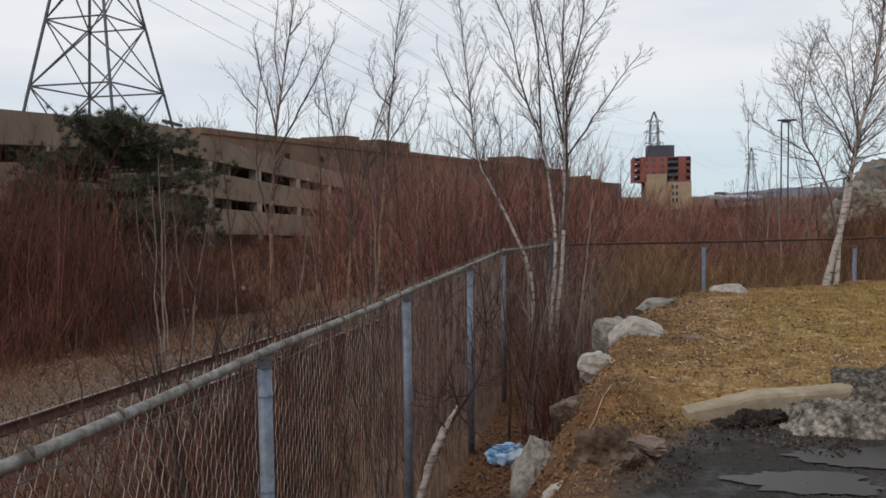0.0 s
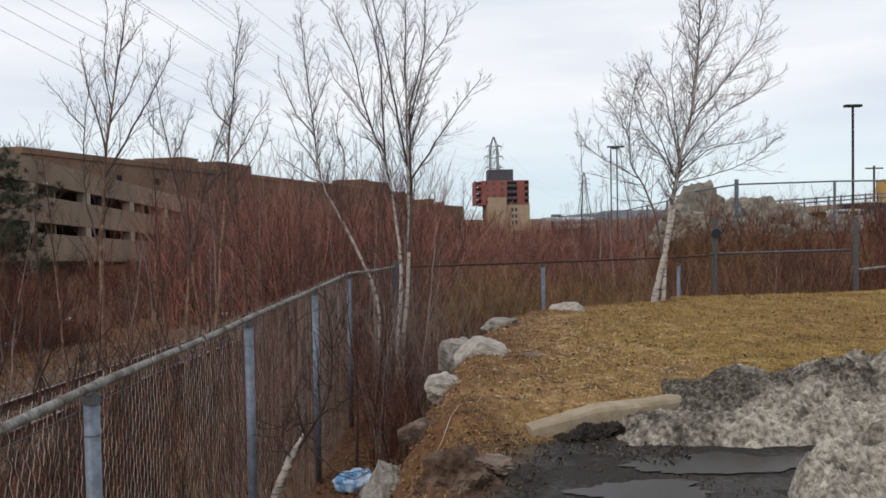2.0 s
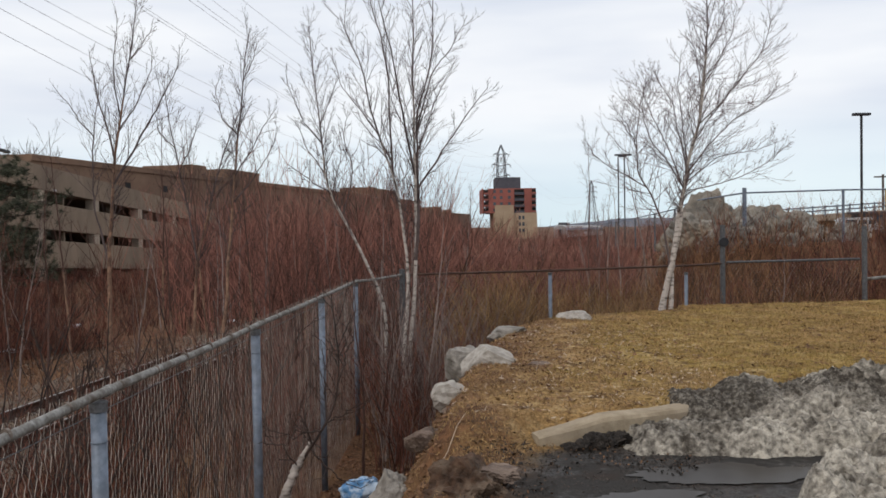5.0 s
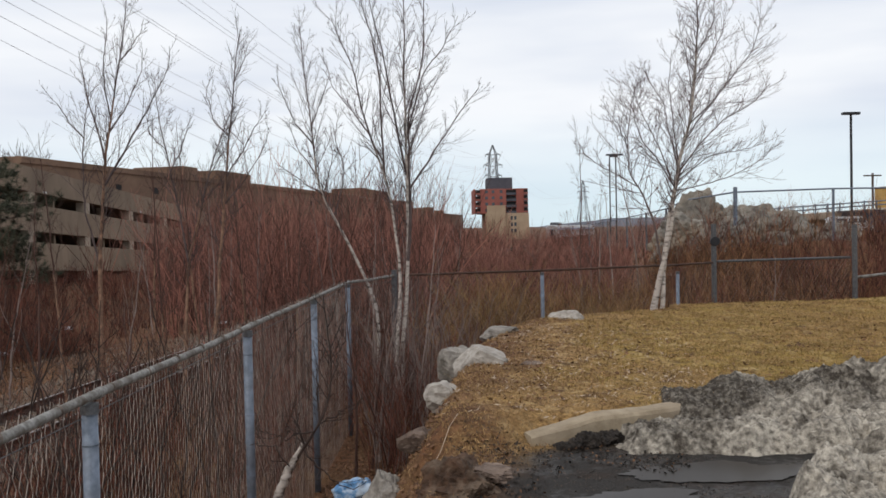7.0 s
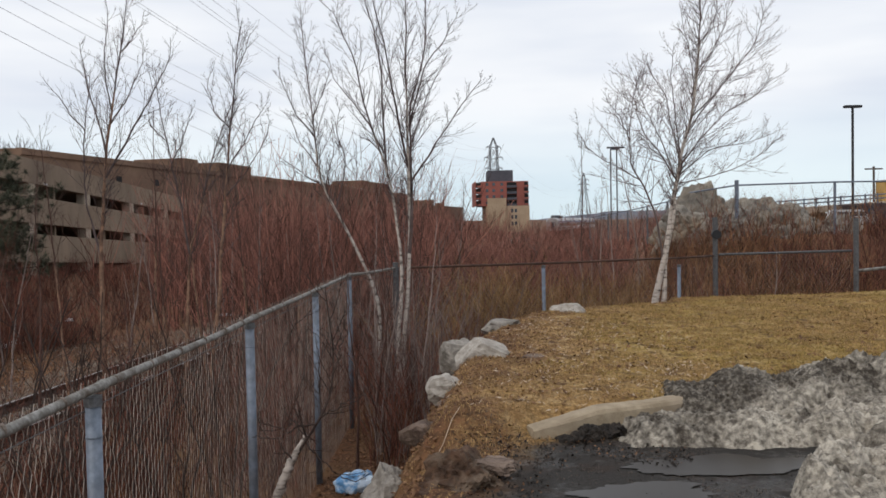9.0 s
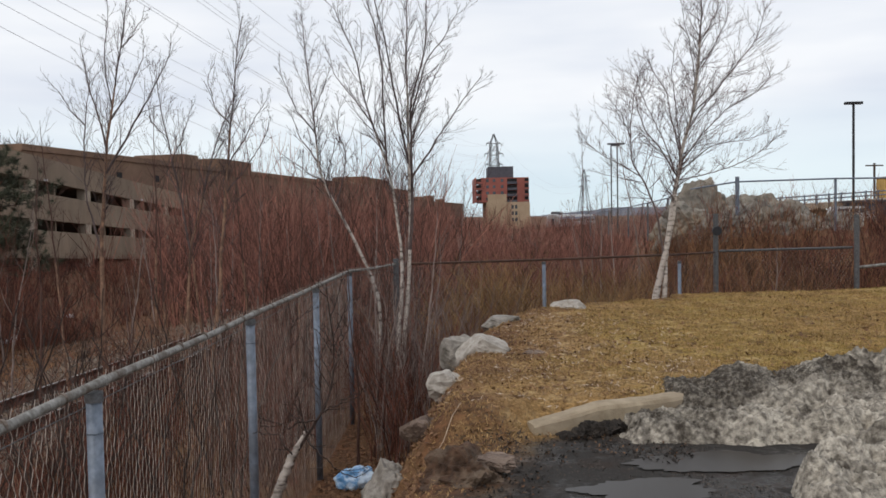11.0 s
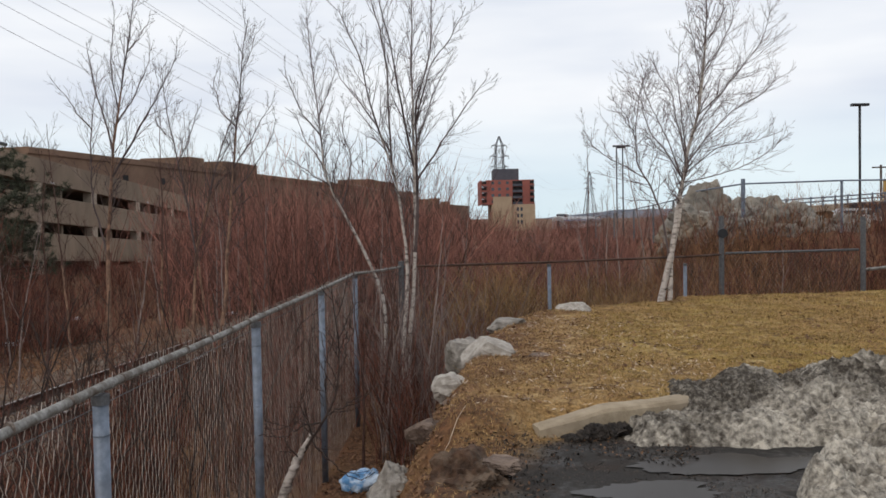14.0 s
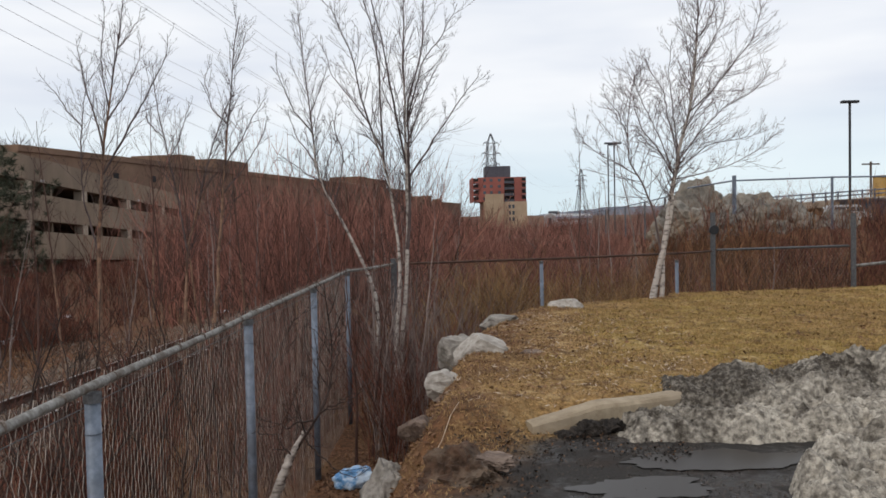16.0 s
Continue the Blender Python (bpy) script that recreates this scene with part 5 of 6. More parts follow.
def build_boulders():
    boulder("boulder", "grey weathered boulder with a steep cracked face", -0.38, 6.35, -0.55, (0.22, 0.28, 0.46), 43, M_ROCK, 20, 16, 0.14, boxy=0.25)
    boulder("boulder", "rusty brown rock slab with pale worn rim", 0.17, 5.15, -0.07, (0.29, 0.24, 0.22), 9, M_ROCK_RUST, -25, 7, 0.30, boxy=0.30)
    boulder("boulder", "pale flat plate of rock on the rusty slab", 0.31, 5.22, 0.06, (0.17, 0.12, 0.045), 33, M_ROCK_DARK, -30, 7, 0.20, boxy=0.40)
    boulder("boulder", "pale stone half sunk in the grassy slope", -0.09, 5.0, -0.22, (0.20, 0.16, 0.12), 47, M_ROCK_PALE, 20, 9, 0.08, boxy=0.3)
    boulder("boulder", "brown half-buried boulder among leaves", -0.10, 6.80, -0.12, (0.20, 0.20, 0.13), 12, M_ROCK_DARK, 40, 8, 0.08, boxy=0.40)
    boulder("boulder", "pale pointed boulder at the lawn's edge", 0.12, 7.60, 0.07, (0.23, 0.22, 0.15), 15, M_ROCK_PALE, 10, 8, 0.09, boxy=0.35)
    boulder("boulder", "large pale boulder with a flat top", 0.51, 8.95, 0.19, (0.30, 0.24, 0.17), 18, M_ROCK_PALE, -12, 6, 0.05, boxy=0.75)
    boulder("boulder", "grey boulder leaning on a paler one", 0.27, 9.25, 0.13, (0.20, 0.22, 0.25), 21, M_ROCK, 60, 9, 0.07, boxy=0.40)
    boulder("boulder", "flat tan stone sunk in the grass", 0.92, 11.40, 0.17, (0.32, 0.24, 0.10), 24, M_ROCK, 5, 8, 0.08, boxy=0.50)
    boulder("boulder", "low pale rounded boulder before the fence", 2.12, 12.80, 0.16, (0.36, 0.30, 0.17), 27, M_ROCK_PALE, 15, 7, 0.08, boxy=0.30)
    boulder("boulder", "small flat brown stone in the lawn", 0.98, 8.70, 0.16, (0.16, 0.12, 0.045), 30, M_ROCK_DARK, 15, 9, 0.06, boxy=0.40)
    for i, (x, y, s) in enumerate(((1.10, 6.02, 0.09), (1.22, 6.06, 0.11), (1.34, 6.10, 0.08), (1.62, 6.18, 0.09), (1.02, 5.98, 0.06), (0.92, 5.96, 0.05))):
        boulder("soil_clod", "black wet clod of soil at the foot of the kerb", x, y, 0.02, (s * 1.3, s, s), 80 + i, M_SOIL, 30 * i, 10, 0.25, "soil")
    boulder("boulder", "small brown stone among leaf litter", 0.12, 7.35, -0.02, (0.16, 0.13, 0.09), 31, M_ROCK_DARK, 15)
    for i, (x, y, z, s) in enumerate(((7.6, 25.0, 0.7, 0.9), (9.3, 25.2, 0.5, 1.15), (8.0, 24.4, 0.2, 0.8), (9.0, 24.3, 0.1, 0.7), (11.4, 25.6, 0.6, 0.9), (12.6, 26.0, 0.5, 0.8), (10.2, 24.6, 0.2, 0.7), (7.0, 19.6, -1.0, 0.4), (8.2, 19.4, -0.8, 0.5))):
        boulder("boulder", "rough tan and grey rubble rock on the bank", x, y, z + (0.6 if y > 22 else 0.0), (s * 1.15, s, s), 50 + i, M_MOUND, 40 * i, 22, 0.2)
    boulder("rock_outcrop", "big rough grey rock outcrop on the bank", 8.2, 26.0, 1.0, (1.75, 1.5, 1.95), 37, M_MOUND, 10, 26, 0.32, "rock outcrop")
    boulder("rock_outcrop", "low rubble mound beside the rock outcrop", 10.4, 26.2, 0.85, (2.2, 1.4, 1.6), 35, M_MOUND, 30, 18, 0.24, "rock outcrop")


def build_kerb():
    bm = bmesh.new()
    prof = [(0.0, -0.12), (0.01, 0.155), (0.025, 0.18), (0.05, 0.19), (0.16, 0.19), (0.16, -0.12)]
    n = 44
    rows = []
    for i in range(n + 1):
        s = i / n
        x, y = 0.70 + 1.32 * s, 6.05 + 0.42 * s - 0.10 * math.sin(math.pi * s)
        h = min(1.0, 0.32 + s * 1.7)
        chip = lambda k: 0.006 * noise.fractal(Vector((x * 9, k * 3.1, 2.0)), 0.8, 2.0, 4)
        rows.append([bm.verts.new((x - 0.25 * py_ + chip(k), y + py_ + chip(k + 7), 0.01 + pz * h + chip(k + 13) if pz > 0 else pz)) for k, (py_, pz) in enumerate(prof)])
    for a, b in zip(rows, rows[1:]):
        for i in range(len(prof) - 1):
            bm.faces.new((a[i], b[i], b[i + 1], a[i + 1]))
    bm.faces.new(rows[0]); bm.faces.new(rows[-1][::-1])
    ob = part("kerb", bm, M_CURB)
    tagged(ob, "sloping end of a pale concrete kerb by the lawn", "kerb", kind="structure")


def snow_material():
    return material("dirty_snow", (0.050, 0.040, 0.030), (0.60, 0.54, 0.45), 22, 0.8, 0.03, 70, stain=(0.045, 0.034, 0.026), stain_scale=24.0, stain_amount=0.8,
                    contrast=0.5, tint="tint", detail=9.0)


def build_snow():
    gx, gy = np.arange(1.0, 5.2, 0.014), np.arange(3.8, 8.0, 0.014)
    X, Y = np.meshgrid(gx, gy)
    wob = 0.16 * fbm(X, Y, 0.45, 3, 9) + 0.05 * fbm(X, Y, 0.10, 3, 10)
    ridge = (0.118 + 0.085 * (X - 2)) * step(1.72, 1.98, X + wob) * step(6.1, 6.6, Y + wob) * (1 - step(6.9, 7.7, Y + wob))
    low = 0.115 * step(1.18, 1.36, X + wob) * step(5.68, 5.80, Y + wob * 0.7) * (1 - step(6.4, 6.95, Y)) * (1 - 0.4 * step(6.1, 6.4, Y)) * (1 + 0.3 * step(1.9, 3.2, X))
    near = 0.14 * step(0.0, 0.22, X - (2.1 + 0.6 * (Y - 5.0)) + wob) * (1 - step(5.20, 5.40, Y + wob))
    join = 0.15 * step(2.7, 3.1, X + wob) * (1 - step(6.2, 6.8, Y))
    infill = 0.07 * step(1.85, 2.05, X) * step(5.9, 6.1, Y) * (1 - step(6.6, 6.8, Y))
    base = np.maximum.reduce([ridge, low, near, join, infill])
    ridged = lambda scale, seed: 1 - 2 * np.abs(fbm(X + 0.25 * fbm(X, Y, scale * 2, 2, seed + 3), Y, scale, 3, seed))
    lump = 0.30 + 0.80 * fbm(X, Y, 0.42, 5, 11) + 0.65 * (ridged(0.26, 31) - 0.5)
    pits = -step(0.30, 0.62, fbm(X, Y, 0.085, 3, 34))
    grit = 0.40 * (ridged(0.10, 32) - 0.4) + 0.42 * ridged(0.034, 33)
    slim = np.minimum(base, 0.1)
    Z = base * (0.62 + 0.9 * lump) + slim * (grit * 0.55 + lump * 0.3 + pits * 0.55) - 0.03 + np.minimum(ground_z(X, Y), 0.16) * 0.6 * step(0.0, 0.1, base)
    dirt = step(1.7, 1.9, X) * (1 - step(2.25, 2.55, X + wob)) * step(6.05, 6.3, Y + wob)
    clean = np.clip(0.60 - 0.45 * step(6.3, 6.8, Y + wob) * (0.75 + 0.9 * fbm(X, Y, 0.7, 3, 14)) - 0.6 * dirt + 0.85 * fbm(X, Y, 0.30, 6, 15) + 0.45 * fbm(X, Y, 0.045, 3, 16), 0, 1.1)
    i = np.arange(X.size).reshape(X.shape)
    f = np.stack([i[:-1, :-1], i[:-1, 1:], i[1:, 1:], i[1:, :-1]], -1).reshape(-1, 4)
    keep = (base.ravel()[f] > 0.002).any(1)
    used, inv = np.unique(f[keep], return_inverse=True)
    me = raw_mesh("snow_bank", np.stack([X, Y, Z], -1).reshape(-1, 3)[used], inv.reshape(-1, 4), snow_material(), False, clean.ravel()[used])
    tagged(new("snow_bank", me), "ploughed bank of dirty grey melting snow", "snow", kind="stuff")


def build_puddle():
    m = bpy.data.materials.new("puddle_water")
    m.use_nodes = True
    b = m.node_tree.nodes["Principled BSDF"]
    b.inputs["Base Color"].default_value, b.inputs["Roughness"].default_value = (0.040, 0.035, 0.031, 1), 0.30
    b.inputs["IOR"].default_value = 1.25
    for k, (x, y, rx, ry) in enumerate(((1.22, 4.78, 0.42, 0.17), (1.86, 5.32, 0.55, 0.20))):
        bm = bmesh.new()
        ring = []
        for i in range(160):
            a = 2 * math.pi * i / 160
            q = Vector((math.cos(a), math.sin(a), 2.0 * k))
            r = 1 + 0.5 * noise.noise(q * 1.3) + 0.25 * noise.noise(q * 3.0) + 0.14 * noise.noise(q * 8.0)
            ring.append(bm.verts.new((x + rx * r * math.cos(a), y + ry * r * math.sin(a), 0.009)))
        bm.faces.new(ring)
        tagged(part("puddle", bm, m), "shallow meltwater puddle on the asphalt", "puddle", kind="structure")


build_boulders()
build_kerb()
build_snow()
build_puddle()


# ---- evergreen, lamps and the far side ----
def build_pine():
    rs = np.random.RandomState(44)
    t = thing("pine_tree", "broad dark green pine in front of the garage", "tree", pose(-22.2, 36.0, -2.0))
    v, f = chain([(0, 0, -0.2), (0.1, 0, 1.5), (-0.1, 0.1, 4.2), (0.05, 0, 7.5)], [0.2, 0.17, 0.12, 0.03], 8)
    child(new("trunk", raw_mesh("trunk", v, f, M_DARKWOOD, True, np.full(len(v), 0.2))), t)
    tips = []
    for k in range(105):
        z = rs.uniform(1.2, 7.2)
        az = rs.uniform(0, 2 * np.pi)
        reach = (4.7 * (1 - ((z - 3.4) / 4.8) ** 2)) * rs.uniform(0.6, 1.15) * (1.25 if math.cos(az) > 0.2 else 1.0)
        reach = max(reach, 0.5)
        p = np.array([(0, 0, z), (math.cos(az) * reach * 0.5, math.sin(az) * reach * 0.5, z + 0.1), (math.cos(az) * reach, math.sin(az) * reach, z + 0.45)])
        vb, fb = chain(p, [0.05, 0.03, 0.01], 5)
        child(new("bough", raw_mesh("bough", vb, fb, M_DARKWOOD, True, np.full(len(vb), 0.2))), t)
        for s in rs.uniform(0.25, 1.05, 38):
            tips.append(p[0] + (p[2] - p[0]) * s + rs.normal(0, 0.30, 3) * np.array([1, 1, 0.8]))
    tips = np.array(tips)
    n = 46
    c = np.repeat(tips, n, 0)
    d = rs.normal(0, 1, c.shape) + np.array([0, 0, 0.5])
    d /= np.linalg.norm(d, axis=1, keepdims=True)
    side = np.cross(d, rs.normal(0, 1, c.shape))
    side /= np.linalg.norm(side, axis=1, keepdims=True)
    L = rs.uniform(0.16, 0.38, len(c))[:, None]
    tri = np.stack([c - side * 0.011, c + side * 0.011, c + d * L], 1).reshape(-1, 3)
    me = raw_mesh("needles", tri, np.arange(len(tri)).reshape(-1, 3), M_NEEDLE, False, np.repeat(np.repeat(rs.rand(len(tips)), n), 3))
    tagged(child(new("needles", me), t), kind="stuff")


def street_lamp(label, x, y, z0, z1, arms, r=0.09):
    t = thing("street_lamp", label, "street lamp", pose(x, y, z0))
    h = z1 - z0
    part("pole", pipe(bmesh.new(), (0, 0, -0.3), (0, 0, h), r, 10), M_POLE, t)
    for a, b in arms:
        part("lamp_head", boxed(a, b, -0.16, 0.16, h - 0.02, h + 0.13, bevel=0.03), M_POLE, t, "flat black lamp head")
    return t


def build_van(x, y, z):
    """A parked light van: cab with a sloped nose, glass and wheels."""
    t = thing("van", "pale grey van parked on the upper lot", "van", pose(x, y, z, 0, 0, 4))
    bm = bmesh.new()
    prof = [(-2.3, 0.35), (-2.35, 1.2), (-2.2, 1.9), (-1.9, 2.05), (0.9, 2.05), (1.35, 1.85), (1.9, 1.2), (2.45, 1.0), (2.5, 0.4)]
    rows = [[bm.verts.new((px, w, pz)) for px, pz in prof] for w in (-0.9, 0.9)]
    bm.faces.new(rows[0]); bm.faces.new(rows[1][::-1])
    for i in range(len(prof)):
        j = (i + 1) % len(prof)
        bm.faces.new((rows[0][i], rows[1][i], rows[1][j], rows[0][j]))
    bmesh.ops.recalc_face_normals(bm, faces=bm.faces)
    bmesh.ops.bevel(bm, geom=list(bm.edges), offset=0.07, segments=2, affect="EDGES")
    part("body", bm, M_WHITE, t)
    for a, b in ((-2.0, -0.7), (-0.55, 0.5), (0.62, 1.45)):
        part("window", boxed(a, b, -0.915, -0.89, 1.3, 1.8, bevel=0.008), M_GLASS, t)
    for wx in (-1.5, 1.6):
        for wy in (-0.85, 0.85):
            w = part("wheel", pipe(bmesh.new(), (wx, wy - 0.11, 0.34), (wx, wy + 0.11, 0.34), 0.34, 18), M_TYRE, t)
            part("rim", pipe(bmesh.new(), (wx, wy - 0.115, 0.34), (wx, wy + 0.115, 0.34), 0.19, 14), M_GALV, w)
    part("headlight", boxed(2.36, 2.5, -0.8, -0.5, 0.72, 0.92, bevel=0.02), M_WHITE, t)


def build_far_right():
    street_lamp("tall black street lamp with a flat double head", 0.5085 * 48, 48.0, 1.2, 1.6 + 0.1300 * 48, ((-0.5, 0.5),), 0.07)
    street_lamp("black lamp post with one side arm beyond the brush", 0.2160 * 75, 75.0, 0.0, 1.6 + 0.0845 * 75, ((0.0, 0.75),), 0.055)
    street_lamp("grey lamp post with a wide flat head", 0.2234 * 78, 78.0, 0.0, 1.6 + 0.0862 * 78, ((-0.9, 0.7),), 0.06)
    d = 110.0
    o = thing("overpass", "long grey elevated road with a guard rail", "overpass")
    z = lambda u: 1.6 + d * (0.0145 + (u - 0.434) * 0.053)
    us = np.linspace(0.33, 1.0, 46)
    bm = bmesh.new()
    rows = [[bm.verts.new((u * d, d + dy, z(u) + dz)) for dy, dz in ((0, -0.5), (0, -1.3), (8, -1.3), (8, -0.5))] for u in us]
    for a, b in zip(rows, rows[1:]):
        for i in range(4):
            bm.faces.new((a[i], b[i], b[(i + 1) % 4], a[(i + 1) % 4]))
    part("deck", bm, M_CONCRETE_LIGHT, o)
    for h in (0.05, 0.55):
        p = np.array([(u * d, d - 0.1, z(u) + h) for u in us])
        tubes("guard_rail", p[:-1], p[1:], 0.09, 0.09, M_GALV, 4, o)
    for k, u in enumerate(us):
        part("rail_post", boxed(u * d - 0.07, u * d + 0.07, d - 0.2, d, z(u) - 0.6, z(u) + 0.75), M_GALV, o)
        if k % 5 == 0:
            part("pier", boxed(u * d - 0.6, u * d + 0.6, d + 2, d + 5, -2.0, z(u) - 1.32), M_CONCRETE, o)
    b = thing("warehouse", "low dark blue clad warehouse under the overpass", "building")
    part("wall", boxed(0.520 * 104, 0.9 * 104, 104, 109, -1, 1.6 + 0.012 * 104), M_NAVY, b)
    part("base_course", boxed(0.518 * 104, 0.9 * 104, 103.8, 109, -1, 1.6 - 0.004 * 104), M_SLATE, b)
    part("roof", boxed(0.516 * 104, 0.9 * 104, 103.6, 109.5, 1.6 + 0.012 * 104, 1.6 + 0.0145 * 104), M_SLATE, b)
    y = thing("yellow_building", "plain yellow-ochre clad building beyond the road", "building")
    part("wall", boxed(0.5343 * 160 + 2, 0.8 * 160, 160, 163, 0, 1.6 + 0.0405 * 160), M_YELLOW, y)
    part("roof_edge", boxed(0.5338 * 160 + 2, 0.8 * 160, 159.7, 163.3, 1.6 + 0.0405 * 160, 1.6 + 0.0425 * 160), M_TOWER_TAN, y)
    p = thing("utility_pole", "dark utility pole with a crossarm", "pole", pose(0.5344 * 150, 150, 0))
    part("pole", pipe(bmesh.new(), (0, 0, -1), (0, 0, 1.6 + 0.059 * 150), 0.2, 8), M_TIE, p)
    part("crossarm", boxed(-1.6, 1.6, -0.12, 0.12, 1.4 + 0.0565 * 150, 1.65 + 0.0565 * 150), M_TIE, p)
    build_van(0.505 * 95, 95.0, 0.25)


def build_train():
    """Stainless coaches far down the line."""
    def coach(y, dome):
        yaw = -math.degrees(math.atan(float(track_x(y + 1) - track_x(y - 1)) / 2))
        t = thing("railway_coach", "stainless steel railway coach with a blue band, far along the track", "railway coach", pose(float(track_x(y)), y, RAIL_Z, 0, 0, yaw),
                  "coaches of the train")
        prof = [(-1.5, 0.95), (-1.5, 3.2), (-1.42, 3.55), (-1.1, 3.9), (-0.55, 4.08), (0, 4.12), (0.55, 4.08), (1.1, 3.9), (1.42, 3.55), (1.5, 3.2), (1.5, 0.95)]
        bm = bmesh.new()
        ends = [(-12.6, 0.94), (-12.2, 1.0), (12.2, 1.0), (12.6, 0.94)]
        rows = [[bm.verts.new((px * k, yy, 0.95 + (pz - 0.95) * k)) for px, pz in prof] for yy, k in ends]
        for a, b in zip(rows, rows[1:]):
            for i in range(len(prof)):
                j = (i + 1) % len(prof)
                bm.faces.new((a[i], b[i], b[j], a[j]))
        bm.faces.new(rows[0]); bm.faces.new(rows[-1][::-1])
        part("body", bm, M_STEEL_TRAIN, t)
        for s in (-1, 1):
            part("band", boxed(s * 1.505 - 0.012, s * 1.505 + 0.012, -12.2, 12.2, 2.95, 3.25), M_BLUE, t, "blue painted band")
            for wy in np.arange(-10.5, 10.6, 1.9):
                part("window", boxed(s * 1.505 - 0.015, s * 1.505 + 0.015, wy, wy + 1.35, 2.05, 2.85), M_GLASS, t)
            for k in range(8):
                part("flute", boxed(s * 1.515 - 0.015, s * 1.515 + 0.015, -12.1, 12.1, 1.05 + k * 0.11, 1.11 + k * 0.11), M_STEEL_TRAIN, t)
        part("end_door", boxed(-0.4, 0.4, -12.66, -12.55, 1.1, 3.0), M_GLASS, t)
        if dome:
            part("dome", boxed(-1.2, 1.2, -7.5, -1.0, 4.0, 4.75, bevel=0.32), M_GLASS, t, "raised glazed dome")
        for wy in (-9.2, -6.8, 6.8, 9.2):
            part("axle", pipe(bmesh.new(), (-0.8, wy, 0.46), (0.8, wy, 0.46), 0.46, 16), M_RUST, t)
        part("underframe", boxed(-1.1, 1.1, -10.5, 10.5, 0.42, 0.96), M_RUST, t)

    for i in range(3):
        coach(215.0 + 26.0 * i, i == 0)


# ---- litter, grass and small things ----
def build_bag():
    rs = np.random.RandomState(6)
    z = float(ground_z(-0.98, 9.9))
    bm = bmesh.new()
    bmesh.ops.create_icosphere(bm, subdivisions=4, radius=1.0)
    for v in bm.verts:
        c = v.co
        w = noise.noise(c * 3.0) * 0.16 + noise.noise(c * 8.0) * 0.08 + 0.06 * abs(noise.noise(c * 15.0))
        v.co = Vector((c.x * (0.25 + w * 0.3), c.y * (0.16 + w * 0.2), max(c.z, -0.35) * (0.16 + w * 0.35)))
    m = material("thin_plastic_film", (0.10, 0.27, 0.52), (0.55, 0.66, 0.78), 5, 0.35, 0.01, 30, contrast=0.12, specular=0.5)
    ob = part("plastic_bag", bm, m, smooth=True)
    ob.matrix_world = pose(-0.98, 9.9, z + 0.07, 0, 0, 15)
    tagged(ob, "crumpled blue and white plastic bag on dead leaves", "bag")


def flakes(name, label, x, y, size, mat, seed, tilt=0.5, lift=0.01, long=1.6, category="litter"):
    """Small leaf-like or blade-like scraps that lie on the ground."""
    rs = np.random.RandomState(seed)
    n = len(x)
    z = ground_z(x, y) + lift * rs.uniform(0.3, 1.5, n)
    az = rs.uniform(0, 2 * np.pi, n)
    up = rs.normal(0, tilt, n)
    d = np.stack([np.cos(az) * np.cos(up), np.sin(az) * np.cos(up), np.abs(np.sin(up))], -1)
    s = np.stack([-np.sin(az), np.cos(az), rs.normal(0, 0.4, n)], -1)
    L = (size * rs.uniform(0.5, 1.3, n))[:, None]
    W = L / long * 0.5
    c = np.stack([x, y, z], -1)
    v = np.stack([c - d * L * 0.5, c - s * W, c + d * L * 0.5, c + s * W], 1).reshape(-1, 3)
    me = raw_mesh(name, v, np.arange(4 * n).reshape(-1, 4), mat, False, np.repeat(rs.rand(n), 4))
    return tagged(new(name, me), label, category, kind="stuff")


